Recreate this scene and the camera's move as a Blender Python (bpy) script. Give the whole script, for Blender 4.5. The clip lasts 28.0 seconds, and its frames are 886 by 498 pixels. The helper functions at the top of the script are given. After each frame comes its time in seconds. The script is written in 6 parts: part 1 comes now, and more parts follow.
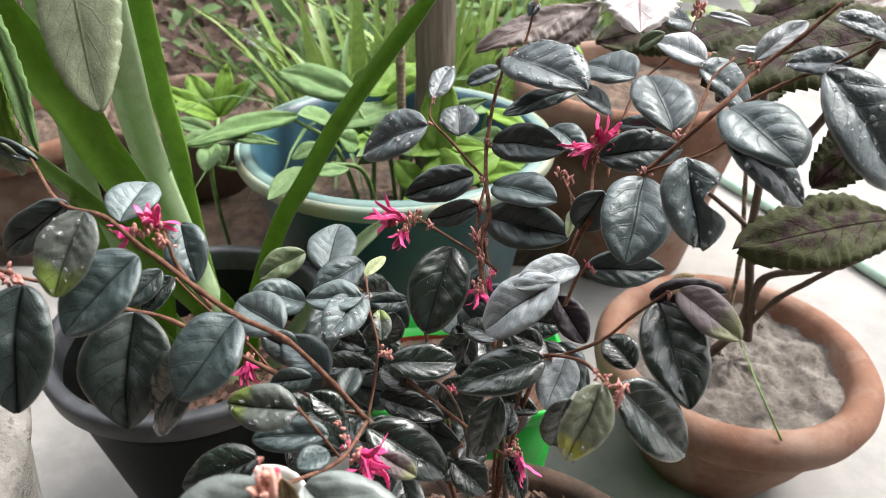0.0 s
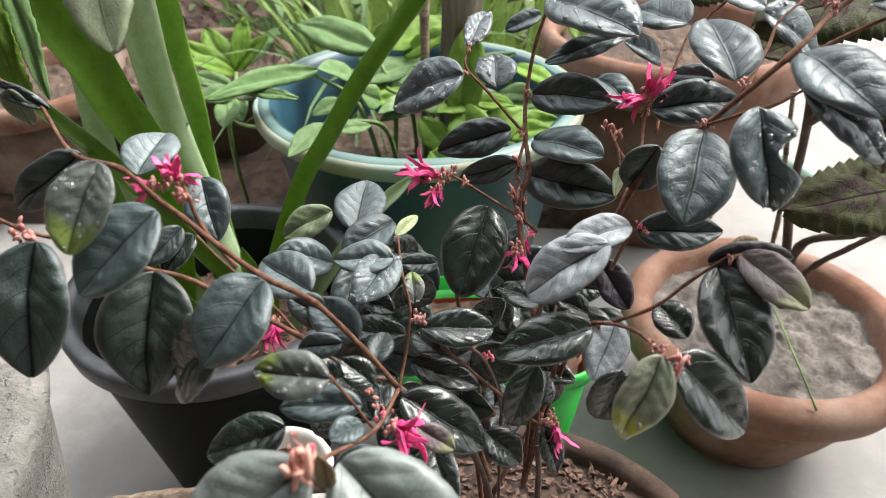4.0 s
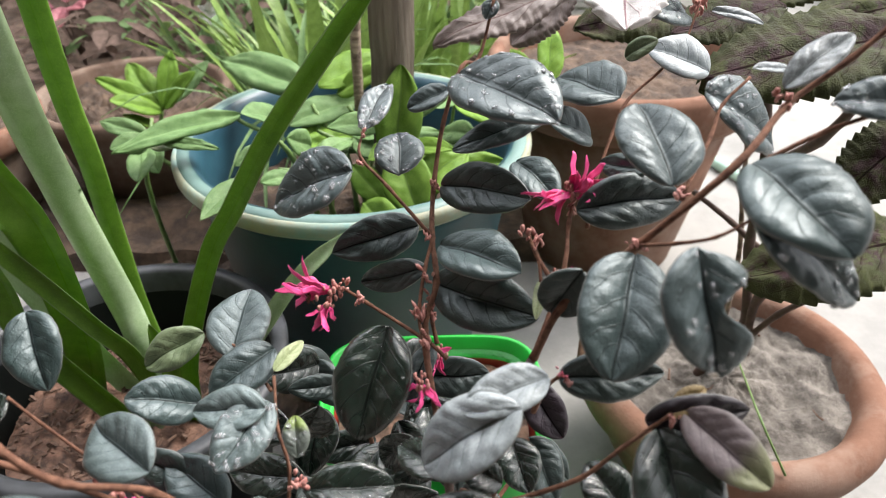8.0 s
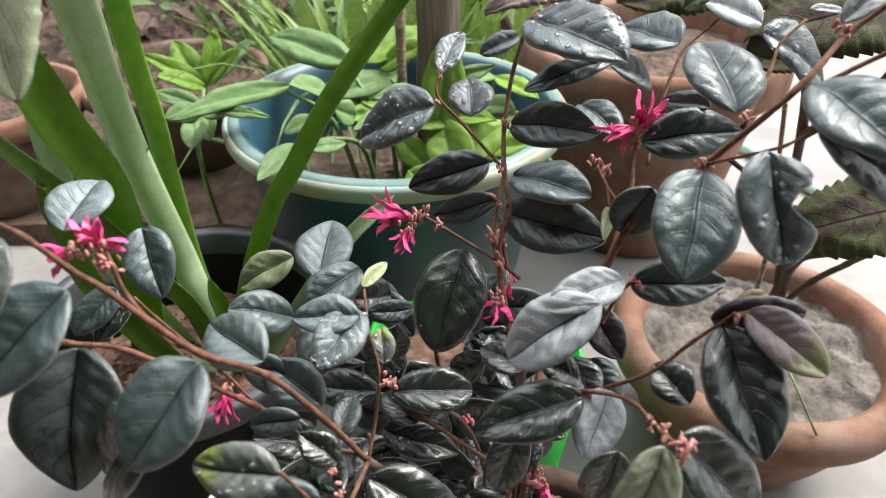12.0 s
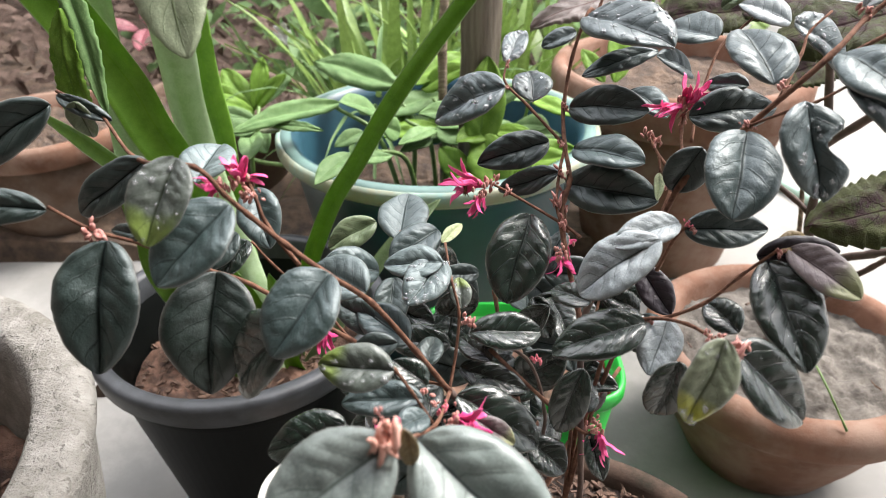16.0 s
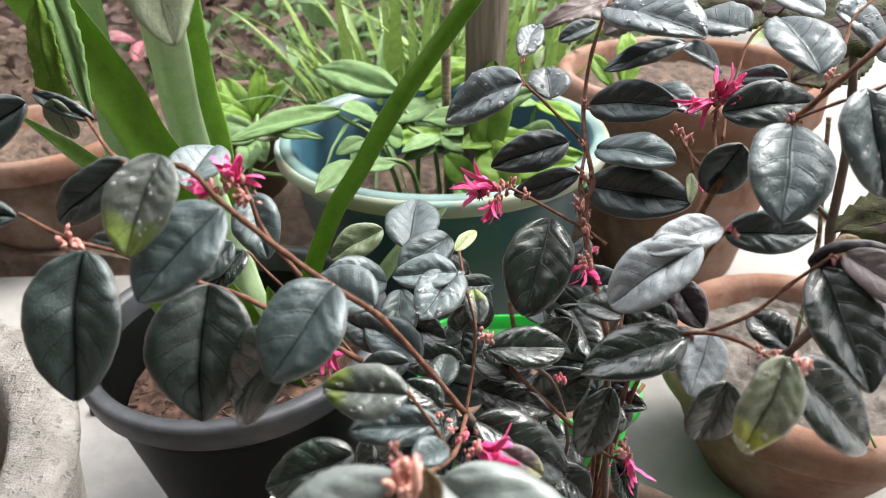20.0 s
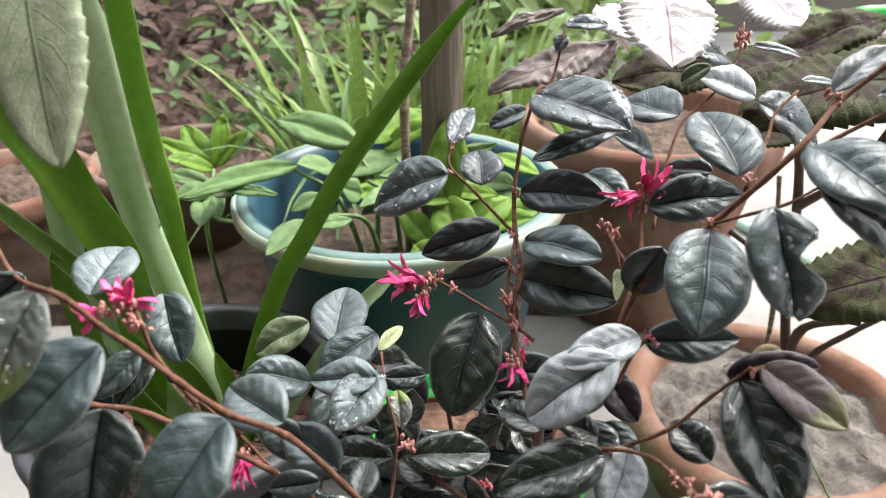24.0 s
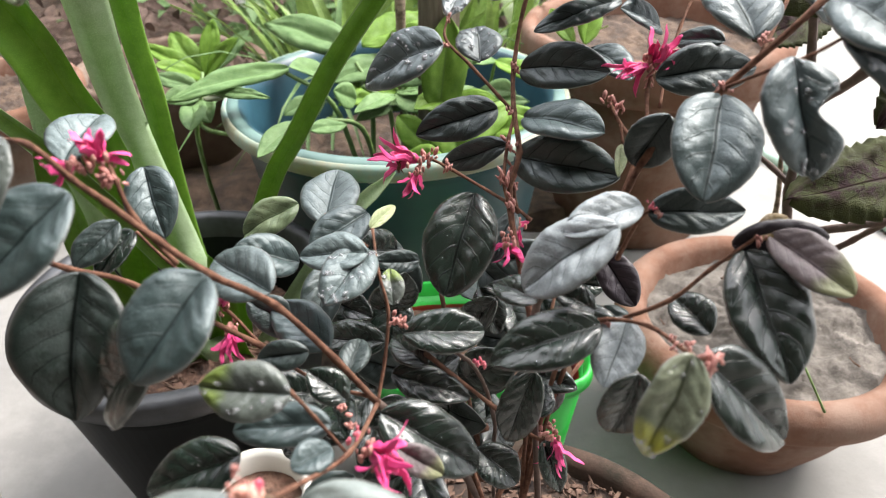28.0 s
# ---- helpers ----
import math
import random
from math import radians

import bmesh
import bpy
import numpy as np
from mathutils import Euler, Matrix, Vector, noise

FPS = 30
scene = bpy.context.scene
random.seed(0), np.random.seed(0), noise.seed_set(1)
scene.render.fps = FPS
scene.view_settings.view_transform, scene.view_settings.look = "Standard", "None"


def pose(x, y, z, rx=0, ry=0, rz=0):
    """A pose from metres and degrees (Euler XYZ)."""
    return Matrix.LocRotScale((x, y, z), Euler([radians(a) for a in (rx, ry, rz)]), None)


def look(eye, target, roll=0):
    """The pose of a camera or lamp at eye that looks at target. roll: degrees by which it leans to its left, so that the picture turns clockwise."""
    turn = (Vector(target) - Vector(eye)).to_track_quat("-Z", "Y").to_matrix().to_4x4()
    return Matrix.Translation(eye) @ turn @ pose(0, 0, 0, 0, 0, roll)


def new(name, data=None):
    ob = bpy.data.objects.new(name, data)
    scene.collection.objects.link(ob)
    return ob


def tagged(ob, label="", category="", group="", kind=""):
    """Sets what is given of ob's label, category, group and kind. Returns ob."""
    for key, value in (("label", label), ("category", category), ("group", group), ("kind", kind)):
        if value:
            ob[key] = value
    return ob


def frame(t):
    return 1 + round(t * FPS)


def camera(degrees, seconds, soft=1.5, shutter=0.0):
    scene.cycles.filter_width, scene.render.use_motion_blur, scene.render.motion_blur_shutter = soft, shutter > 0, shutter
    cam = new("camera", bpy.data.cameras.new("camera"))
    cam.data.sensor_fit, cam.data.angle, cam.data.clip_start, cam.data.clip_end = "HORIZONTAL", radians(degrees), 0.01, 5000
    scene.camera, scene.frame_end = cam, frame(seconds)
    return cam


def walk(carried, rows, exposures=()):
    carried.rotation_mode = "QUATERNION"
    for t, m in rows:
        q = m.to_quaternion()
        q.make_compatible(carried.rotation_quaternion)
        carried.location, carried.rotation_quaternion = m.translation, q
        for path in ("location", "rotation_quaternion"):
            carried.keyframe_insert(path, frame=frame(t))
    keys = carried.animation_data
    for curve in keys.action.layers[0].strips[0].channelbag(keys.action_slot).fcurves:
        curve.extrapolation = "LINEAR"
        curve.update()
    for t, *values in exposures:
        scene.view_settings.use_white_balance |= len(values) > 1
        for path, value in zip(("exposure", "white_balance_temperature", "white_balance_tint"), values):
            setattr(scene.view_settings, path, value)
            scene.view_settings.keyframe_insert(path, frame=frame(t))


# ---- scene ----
cam = camera(66.0, 28.0, 0.9)
cam.data.dof.use_dof, cam.data.dof.focus_distance, cam.data.dof.aperture_fstop = True, 0.37, 14.0
METRES, EYE, TILT, LEAN, TURN = 0.48, 0.66, -32.0, 0.0, 0.0
ROWS = [
    (0.0, 0.0, 0.0, 0.0, 0.0, 0.0, -0.0),
    (0.5, 0.0037, 0.0104, -0.0061, 0.04, -0.42, 0.29),
    (1.0, 0.0034, 0.0182, -0.0152, 0.18, -0.95, 0.25),
    (1.5, -0.0038, 0.0168, -0.0273, 0.27, -1.23, -0.45),
    (2.0, -0.002, 0.0184, -0.0261, 0.14, -1.32, -0.29),
    (2.5, -0.0081, 0.0196, -0.0258, 0.38, -1.35, -0.14),
    (4.5, -0.0216, 0.0626, 0.0091, 1.37, -3.52, -0.62),
    (5.0, -0.0034, 0.0866, 0.017, 0.66, -3.42, -0.16),
    (5.5, 0.0032, 0.0953, 0.0377, 0.47, -2.86, 0.16),
    (6.0, 0.0007, 0.1075, 0.0473, 0.25, -2.53, -0.02),
    (6.5, 0.013, 0.1224, 0.0631, -0.26, -2.3, 0.38),
    (7.0, 0.0321, 0.1413, 0.0751, -0.79, -2.42, 0.8),
    (7.5, 0.0427, 0.1604, 0.0873, -1.32, -2.77, 1.1),
    (8.0, 0.0446, 0.1683, 0.0928, -1.28, -2.63, 1.31),
    (8.5, 0.0476, 0.174, 0.0995, -1.7, -2.71, 1.71),
    (9.0, 0.0509, 0.1808, 0.1011, -1.76, -2.54, 1.43),
    (9.5, 0.0612, 0.1906, 0.111, -2.27, -2.28, 1.12),
    (10.0, 0.063, 0.1853, 0.1216, -2.44, -1.97, 1.1),
    (10.5, 0.0409, 0.1717, 0.1043, -1.94, -2.2, 0.65),
    (11.0, 0.0149, 0.1531, 0.0778, -1.13, -2.71, 0.46),
    (11.5, -0.0086, 0.1332, 0.0522, -0.09, -3.03, 0.46),
    (12.0, -0.0087, 0.1145, 0.037, 0.14, -3.07, 0.64),
    (12.5, 0.006, 0.0926, 0.0272, 0.59, -2.77, 1.03),
    (14.5, -0.0357, 0.0488, -0.0202, 0.9, -0.35, 0.76),
    (15.0, -0.0424, 0.039, -0.0172, 1.43, 0.22, 1.05),
    (15.5, -0.0505, 0.0357, -0.0219, 1.33, 0.54, 0.76),
    (16.0, -0.0641, 0.0293, -0.0402, 1.46, 0.46, 0.18),
    (16.5, -0.077, 0.0432, -0.0804, 1.16, -0.13, -0.63),
    (17.0, -0.0865, 0.0592, -0.1014, 1.08, -0.56, -0.67),
    (17.5, -0.0891, 0.0575, -0.1057, 1.44, -0.41, -0.43),
    (18.0, -0.0875, 0.0498, -0.0942, 1.69, 0.03, -0.15),
    (18.5, -0.0867, 0.051, -0.0801, 1.76, 0.45, -0.03),
    (19.0, -0.0817, 0.0647, -0.0613, 1.54, 0.6, 0.66),
    (19.5, -0.0842, 0.0742, -0.0589, 1.72, 0.89, 0.8),
    (20.0, -0.0782, 0.0852, -0.0423, 1.45, 1.46, 0.62),
    (20.5, -0.0729, 0.0871, -0.0261, 1.46, 2.14, 0.89),
    (21.0, -0.0635, 0.0938, -0.0154, 1.2, 2.18, 1.11),
    (21.5, -0.0522, 0.0984, -0.0039, 0.88, 2.39, 1.27),
    (23.5, -0.0283, 0.0966, 0.0104, 0.43, 3.6, 0.89),
    (24.0, -0.0243, 0.0999, 0.0214, -0.04, 3.73, 1.21),
    (24.5, -0.0375, 0.0955, 0.0247, 0.1, 3.85, 0.76),
    (25.0, -0.0647, 0.0856, 0.005, 0.63, 3.14, 0.26),
    (25.5, -0.0761, 0.0896, 0.0007, 0.84, 2.53, -0.06),
    (26.0, -0.0826, 0.0954, -0.0023, 1.22, 1.85, -0.07),
    (26.5, -0.0766, 0.1084, -0.0061, 1.26, 0.4, 0.06),
    (27.0, -0.0573, 0.1245, -0.013, 0.74, -1.48, -0.07),
    (27.5, -0.0364, 0.1274, -0.0139, 0.12, -1.76, 0.42),
    (28.0, -0.0216, 0.1264, -0.0243, -0.2, -2.22, 0.85),
]
walk(cam, [(t, pose(0, 0, EYE, TILT, LEAN, TURN) @ pose(METRES * x, METRES * y, METRES * z, 90 + pitch, roll, yaw)) for t, x, y, z, yaw, pitch, roll in ROWS],
     exposures=[(0.0, 1.24), (1.0, 1.45), (2.0, 1.25), (5.0, 1.19), (12.0, 1.21), (15.0, 1.37), (21.0, 1.44), (24.0, 1.30), (25.0, 1.26), (26.0, 1.44), (28.0, 1.40)])

# ---- world, sun, exposure ----
world = bpy.data.worlds.new("sky")
scene.world = world
world.use_nodes = True
wn, wl = world.node_tree.nodes, world.node_tree.links
wn.clear()
sky = wn.new("ShaderNodeTexSky")
sky.sky_type, sky.sun_disc = "NISHITA", False
sky.sun_elevation, sky.sun_rotation = radians(48), radians(60)
sky.air_density, sky.dust_density = 1.0, 4.0
haze = wn.new("ShaderNodeMix")
haze.data_type = "RGBA"
haze.inputs["Factor"].default_value = 0.85
wtc = wn.new("ShaderNodeTexCoord")
wsep = wn.new("ShaderNodeSeparateXYZ")
wl.new(wtc.outputs["Generated"], wsep.inputs[0])
overcast = wn.new("ShaderNodeValToRGB")
overcast.color_ramp.elements[0].position, overcast.color_ramp.elements[0].color = 0.0, (0.22, 0.23, 0.235, 1)
overcast.color_ramp.elements[1].position, overcast.color_ramp.elements[1].color = 0.95, (0.985, 0.975, 1.03, 1)
wl.new(wsep.outputs[2], overcast.inputs["Fac"])
bright = wn.new("ShaderNodeVectorMath")
bright.operation = "SCALE"
bright.inputs["Scale"].default_value = 19.5
wl.new(overcast.outputs[0], bright.inputs[0])
wl.new(bright.outputs[0], haze.inputs["B"])
wl.new(sky.outputs[0], haze.inputs["A"])
back = wn.new("ShaderNodeBackground")
back.inputs["Strength"].default_value = 0.11
wl.new(haze.outputs["Result"], back.inputs["Color"])
wout = wn.new("ShaderNodeOutputWorld")
wl.new(back.outputs[0], wout.inputs["Surface"])

sun_data = bpy.data.lights.new("sun", "SUN")
sun_data.energy, sun_data.angle, sun_data.color = 2.9, radians(25), (1.0, 0.95, 0.90)
sun = new("sun", sun_data)
sun.matrix_world = look((1.5, 1.3, 2.4), (0, 0.4, 0))


# ---- materials ----
def base_material(name):
    m = bpy.data.materials.new(name)
    m.use_nodes = True
    n = m.node_tree.nodes
    return m, n, m.node_tree.links, n["Principled BSDF"]


def noise_node(n, l, scale, detail=4.0, rough=0.55, coord="Object", stretch=None):
    tc = n.new("ShaderNodeTexCoord")
    t = n.new("ShaderNodeTexNoise")
    t.inputs["Scale"].default_value, t.inputs["Detail"].default_value, t.inputs["Roughness"].default_value = scale, detail, rough
    if stretch:
        mp = n.new("ShaderNodeMapping")
        mp.inputs["Scale"].default_value = stretch
        l.new(tc.outputs[coord], mp.inputs["Vector"])
        l.new(mp.outputs[0], t.inputs["Vector"])
    else:
        l.new(tc.outputs[coord], t.inputs["Vector"])
    return t.outputs["Fac"]


def ramp(n, l, fac, stops):
    r = n.new("ShaderNodeValToRGB")
    e = r.color_ramp.elements
    while len(e) < len(stops):
        e.new(0.5)
    for k, (p, c) in zip(e, stops):
        k.position, k.color = p, (*c, 1)
    l.new(fac, r.inputs["Fac"])
    return r.outputs["Color"]


def mix(n, l, fac, a, b, mode="MIX"):
    k = n.new("ShaderNodeMix")
    k.data_type, k.blend_type = "RGBA", mode
    for sock, v in (("Factor", fac), ("A", a), ("B", b)):
        if hasattr(v, "links"):
            l.new(v, k.inputs[sock])
        elif sock == "Factor":
            k.inputs[sock].default_value = v
        else:
            k.inputs[sock].default_value = (*v, 1)
    return k.outputs["Result"]


def calc(n, l, op, a, b=0.0, c=0.0):
    k = n.new("ShaderNodeMath")
    k.operation = op
    for i, v in enumerate((a, b, c)):
        if hasattr(v, "links"):
            l.new(v, k.inputs[i])
        else:
            k.inputs[i].default_value = v
    return k.outputs[0]


def bump(n, l, p, height, strength, distance):
    b = n.new("ShaderNodeBump")
    b.inputs["Strength"].default_value, b.inputs["Distance"].default_value = strength, distance
    l.new(height, b.inputs["Height"])
    l.new(b.outputs[0], p.inputs["Normal"])


def surface(name, dark, light, scale, rough=0.7, fine=None, depth=0.001, metallic=0.0, spec=0.5, stain=None, stain_scale=3.0, pits=None, grain=None):
    """A mottled surface: two scales of noise in the colour, one in the relief."""
    m, n, l, p = base_material(name)
    col = ramp(n, l, noise_node(n, l, scale, 6.0, 0.6, "Object", grain), [(0.32, dark), (0.68, light)])
    if stain:
        s = ramp(n, l, noise_node(n, l, stain_scale, 8.0, 0.72, "Object", grain), [(0.45, (0, 0, 0)), (0.62, (1, 1, 1))])
        col = mix(n, l, s, col, stain)
    height = noise_node(n, l, fine or scale * 6, 5.0, 0.65, "Object", grain)
    if pits:
        hole = ramp(n, l, noise_node(n, l, pits, 3.0, 0.5), [(0.60, (0, 0, 0)), (0.66, (1, 1, 1))])
        col = mix(n, l, calc(n, l, "MULTIPLY", hole, 0.45), col, (0.14, 0.13, 0.115))
        height = calc(n, l, "SUBTRACT", height, hole)
    l.new(col, p.inputs["Base Color"])
    p.inputs["Roughness"].default_value, p.inputs["Metallic"].default_value = rough, metallic
    p.inputs["Specular IOR Level"].default_value = spec
    bump(n, l, p, height, 0.6, depth)
    return m


def leaf_material(name, dark, light, tip=None, vein=None, rough=0.4, edge=None, wet=0.0, veins=5.5, thin=0.08, blotch=None, spec=0.5, relief=0.6, sparkle=0.42, stipple=1100.0, dewy=False):
    """A leaf whose UV runs across (u) and along (v): mottled blade, midrib, side veins, a pale rim, an optional tip tint."""
    m, n, l, p = base_material(name)
    uv = n.new("ShaderNodeUVMap")
    sep = n.new("ShaderNodeSeparateXYZ")
    l.new(uv.outputs[0], sep.inputs[0])
    u, v = sep.outputs[0], sep.outputs[1]
    info = n.new("ShaderNodeObjectInfo")
    side = calc(n, l, "ABSOLUTE", calc(n, l, "SUBTRACT", u, 0.5))
    col = ramp(n, l, noise_node(n, l, 90.0, 5.0, 0.6), [(0.3, dark), (0.7, light)])
    vary = calc(n, l, "MULTIPLY_ADD", info.outputs["Random"], 0.5, 0.75)
    hsv = n.new("ShaderNodeHueSaturation")
    l.new(vary, hsv.inputs["Value"])
    l.new(col, hsv.inputs["Color"])
    col = hsv.outputs[0]
    dust = ramp(n, l, noise_node(n, l, 1500.0, 2.0, 0.6), [(0.50, (0, 0, 0)), (0.72, (1, 1, 1))])
    col = mix(n, l, calc(n, l, "MULTIPLY", dust, 0.35), col, tuple(min(1.0, c * 2.0 + 0.002) for c in light))
    if blotch:
        b = ramp(n, l, noise_node(n, l, 70.0, 8.0, 0.75), [(0.46, (0, 0, 0)), (0.56, (1, 1, 1))])
        b = calc(n, l, "MULTIPLY", b, ramp(n, l, side, [(0.16, (1, 1, 1)), (0.40, (0.1, 0.1, 0.1))]))
        col = mix(n, l, b, col, blotch)
    if tip:
        f = ramp(n, l, calc(n, l, "ADD", v, calc(n, l, "MULTIPLY", noise_node(n, l, 120.0), 0.35)), [(0.80, (0, 0, 0)), (1.22, (1, 1, 1))])
        col = mix(n, l, f, col, tip)
    vr = ramp(n, l, side, [(0.007, (1, 1, 1)), (0.022, (0, 0, 0))])
    arch = calc(n, l, "MULTIPLY", calc(n, l, "POWER", calc(n, l, "MULTIPLY", side, 2.0), 1.25), 0.30)
    shift = calc(n, l, "MULTIPLY", calc(n, l, "GREATER_THAN", u, 0.5), 0.4 / max(veins, 1))
    ph = calc(n, l, "MULTIPLY", calc(n, l, "ADD", calc(n, l, "SUBTRACT", v, arch), shift), veins * 2 * math.pi)
    lat = ramp(n, l, calc(n, l, "COSINE", ph), [(0.955, (0, 0, 0)), (0.998, (1, 1, 1))])
    lat = calc(n, l, "MULTIPLY", lat, ramp(n, l, side, [(0.30, (1, 1, 1)), (0.46, (0, 0, 0))]))
    net = calc(n, l, "MAXIMUM", vr, calc(n, l, "MULTIPLY", lat, 0.58 if veins else 0.0))
    tc = n.new("ShaderNodeTexCoord")
    cells = n.new("ShaderNodeTexVoronoi")
    cells.feature = "DISTANCE_TO_EDGE"
    cells.inputs["Scale"].default_value = 330.0
    l.new(tc.outputs["Object"], cells.inputs["Vector"])
    pillow = ramp(n, l, cells.outputs["Distance"], [(0.0, (0, 0, 0)), (0.35, (1, 1, 1))])
    if vein:
        col = mix(n, l, calc(n, l, "MULTIPLY", net, 0.85), col, vein)
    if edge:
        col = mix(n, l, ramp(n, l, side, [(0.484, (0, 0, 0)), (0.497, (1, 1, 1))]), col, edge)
    l.new(col, p.inputs["Base Color"])
    grain = noise_node(n, l, stipple, 2.0, 0.6)
    rr = calc(n, l, "MULTIPLY_ADD", noise_node(n, l, 150.0, 3.0), 0.2, rough - 0.10)
    l.new(calc(n, l, "MULTIPLY_ADD", net, 0.25, rr), p.inputs["Roughness"])
    l.new(calc(n, l, "MULTIPLY_ADD", net, -0.7 * spec, spec), p.inputs["Specular IOR Level"])
    # dewy leaves carry the sky's faint blue as a tint of their sheen
    p.inputs["Specular Tint"].default_value = (0.90, 0.98, 1.0, 1) if dewy else (1, 1, 1, 1)
    p.inputs["Coat Weight"].default_value = wet
    p.inputs["Coat Roughness"].default_value = 0.18
    pebble = noise_node(n, l, 420.0, 4.0, 0.6)
    h = calc(n, l, "SUBTRACT", calc(n, l, "MULTIPLY_ADD", grain, sparkle, calc(n, l, "MULTIPLY_ADD", pillow, 0.10, calc(n, l, "MULTIPLY", pebble, 0.10))), calc(n, l, "MULTIPLY", net, 0.42))
    bump(n, l, p, h, relief, 0.0007)
    if thin > 0:
        out = n["Material Output"]
        tr = n.new("ShaderNodeBsdfTranslucent")
        l.new(mix(n, l, 0.5, col, light), tr.inputs["Color"])
        add = n.new("ShaderNodeMixShader")
        add.inputs[0].default_value = thin
        l.new(p.outputs[0], add.inputs[1])
        l.new(tr.outputs[0], add.inputs[2])
        l.new(add.outputs[0], out.inputs["Surface"])
    return m


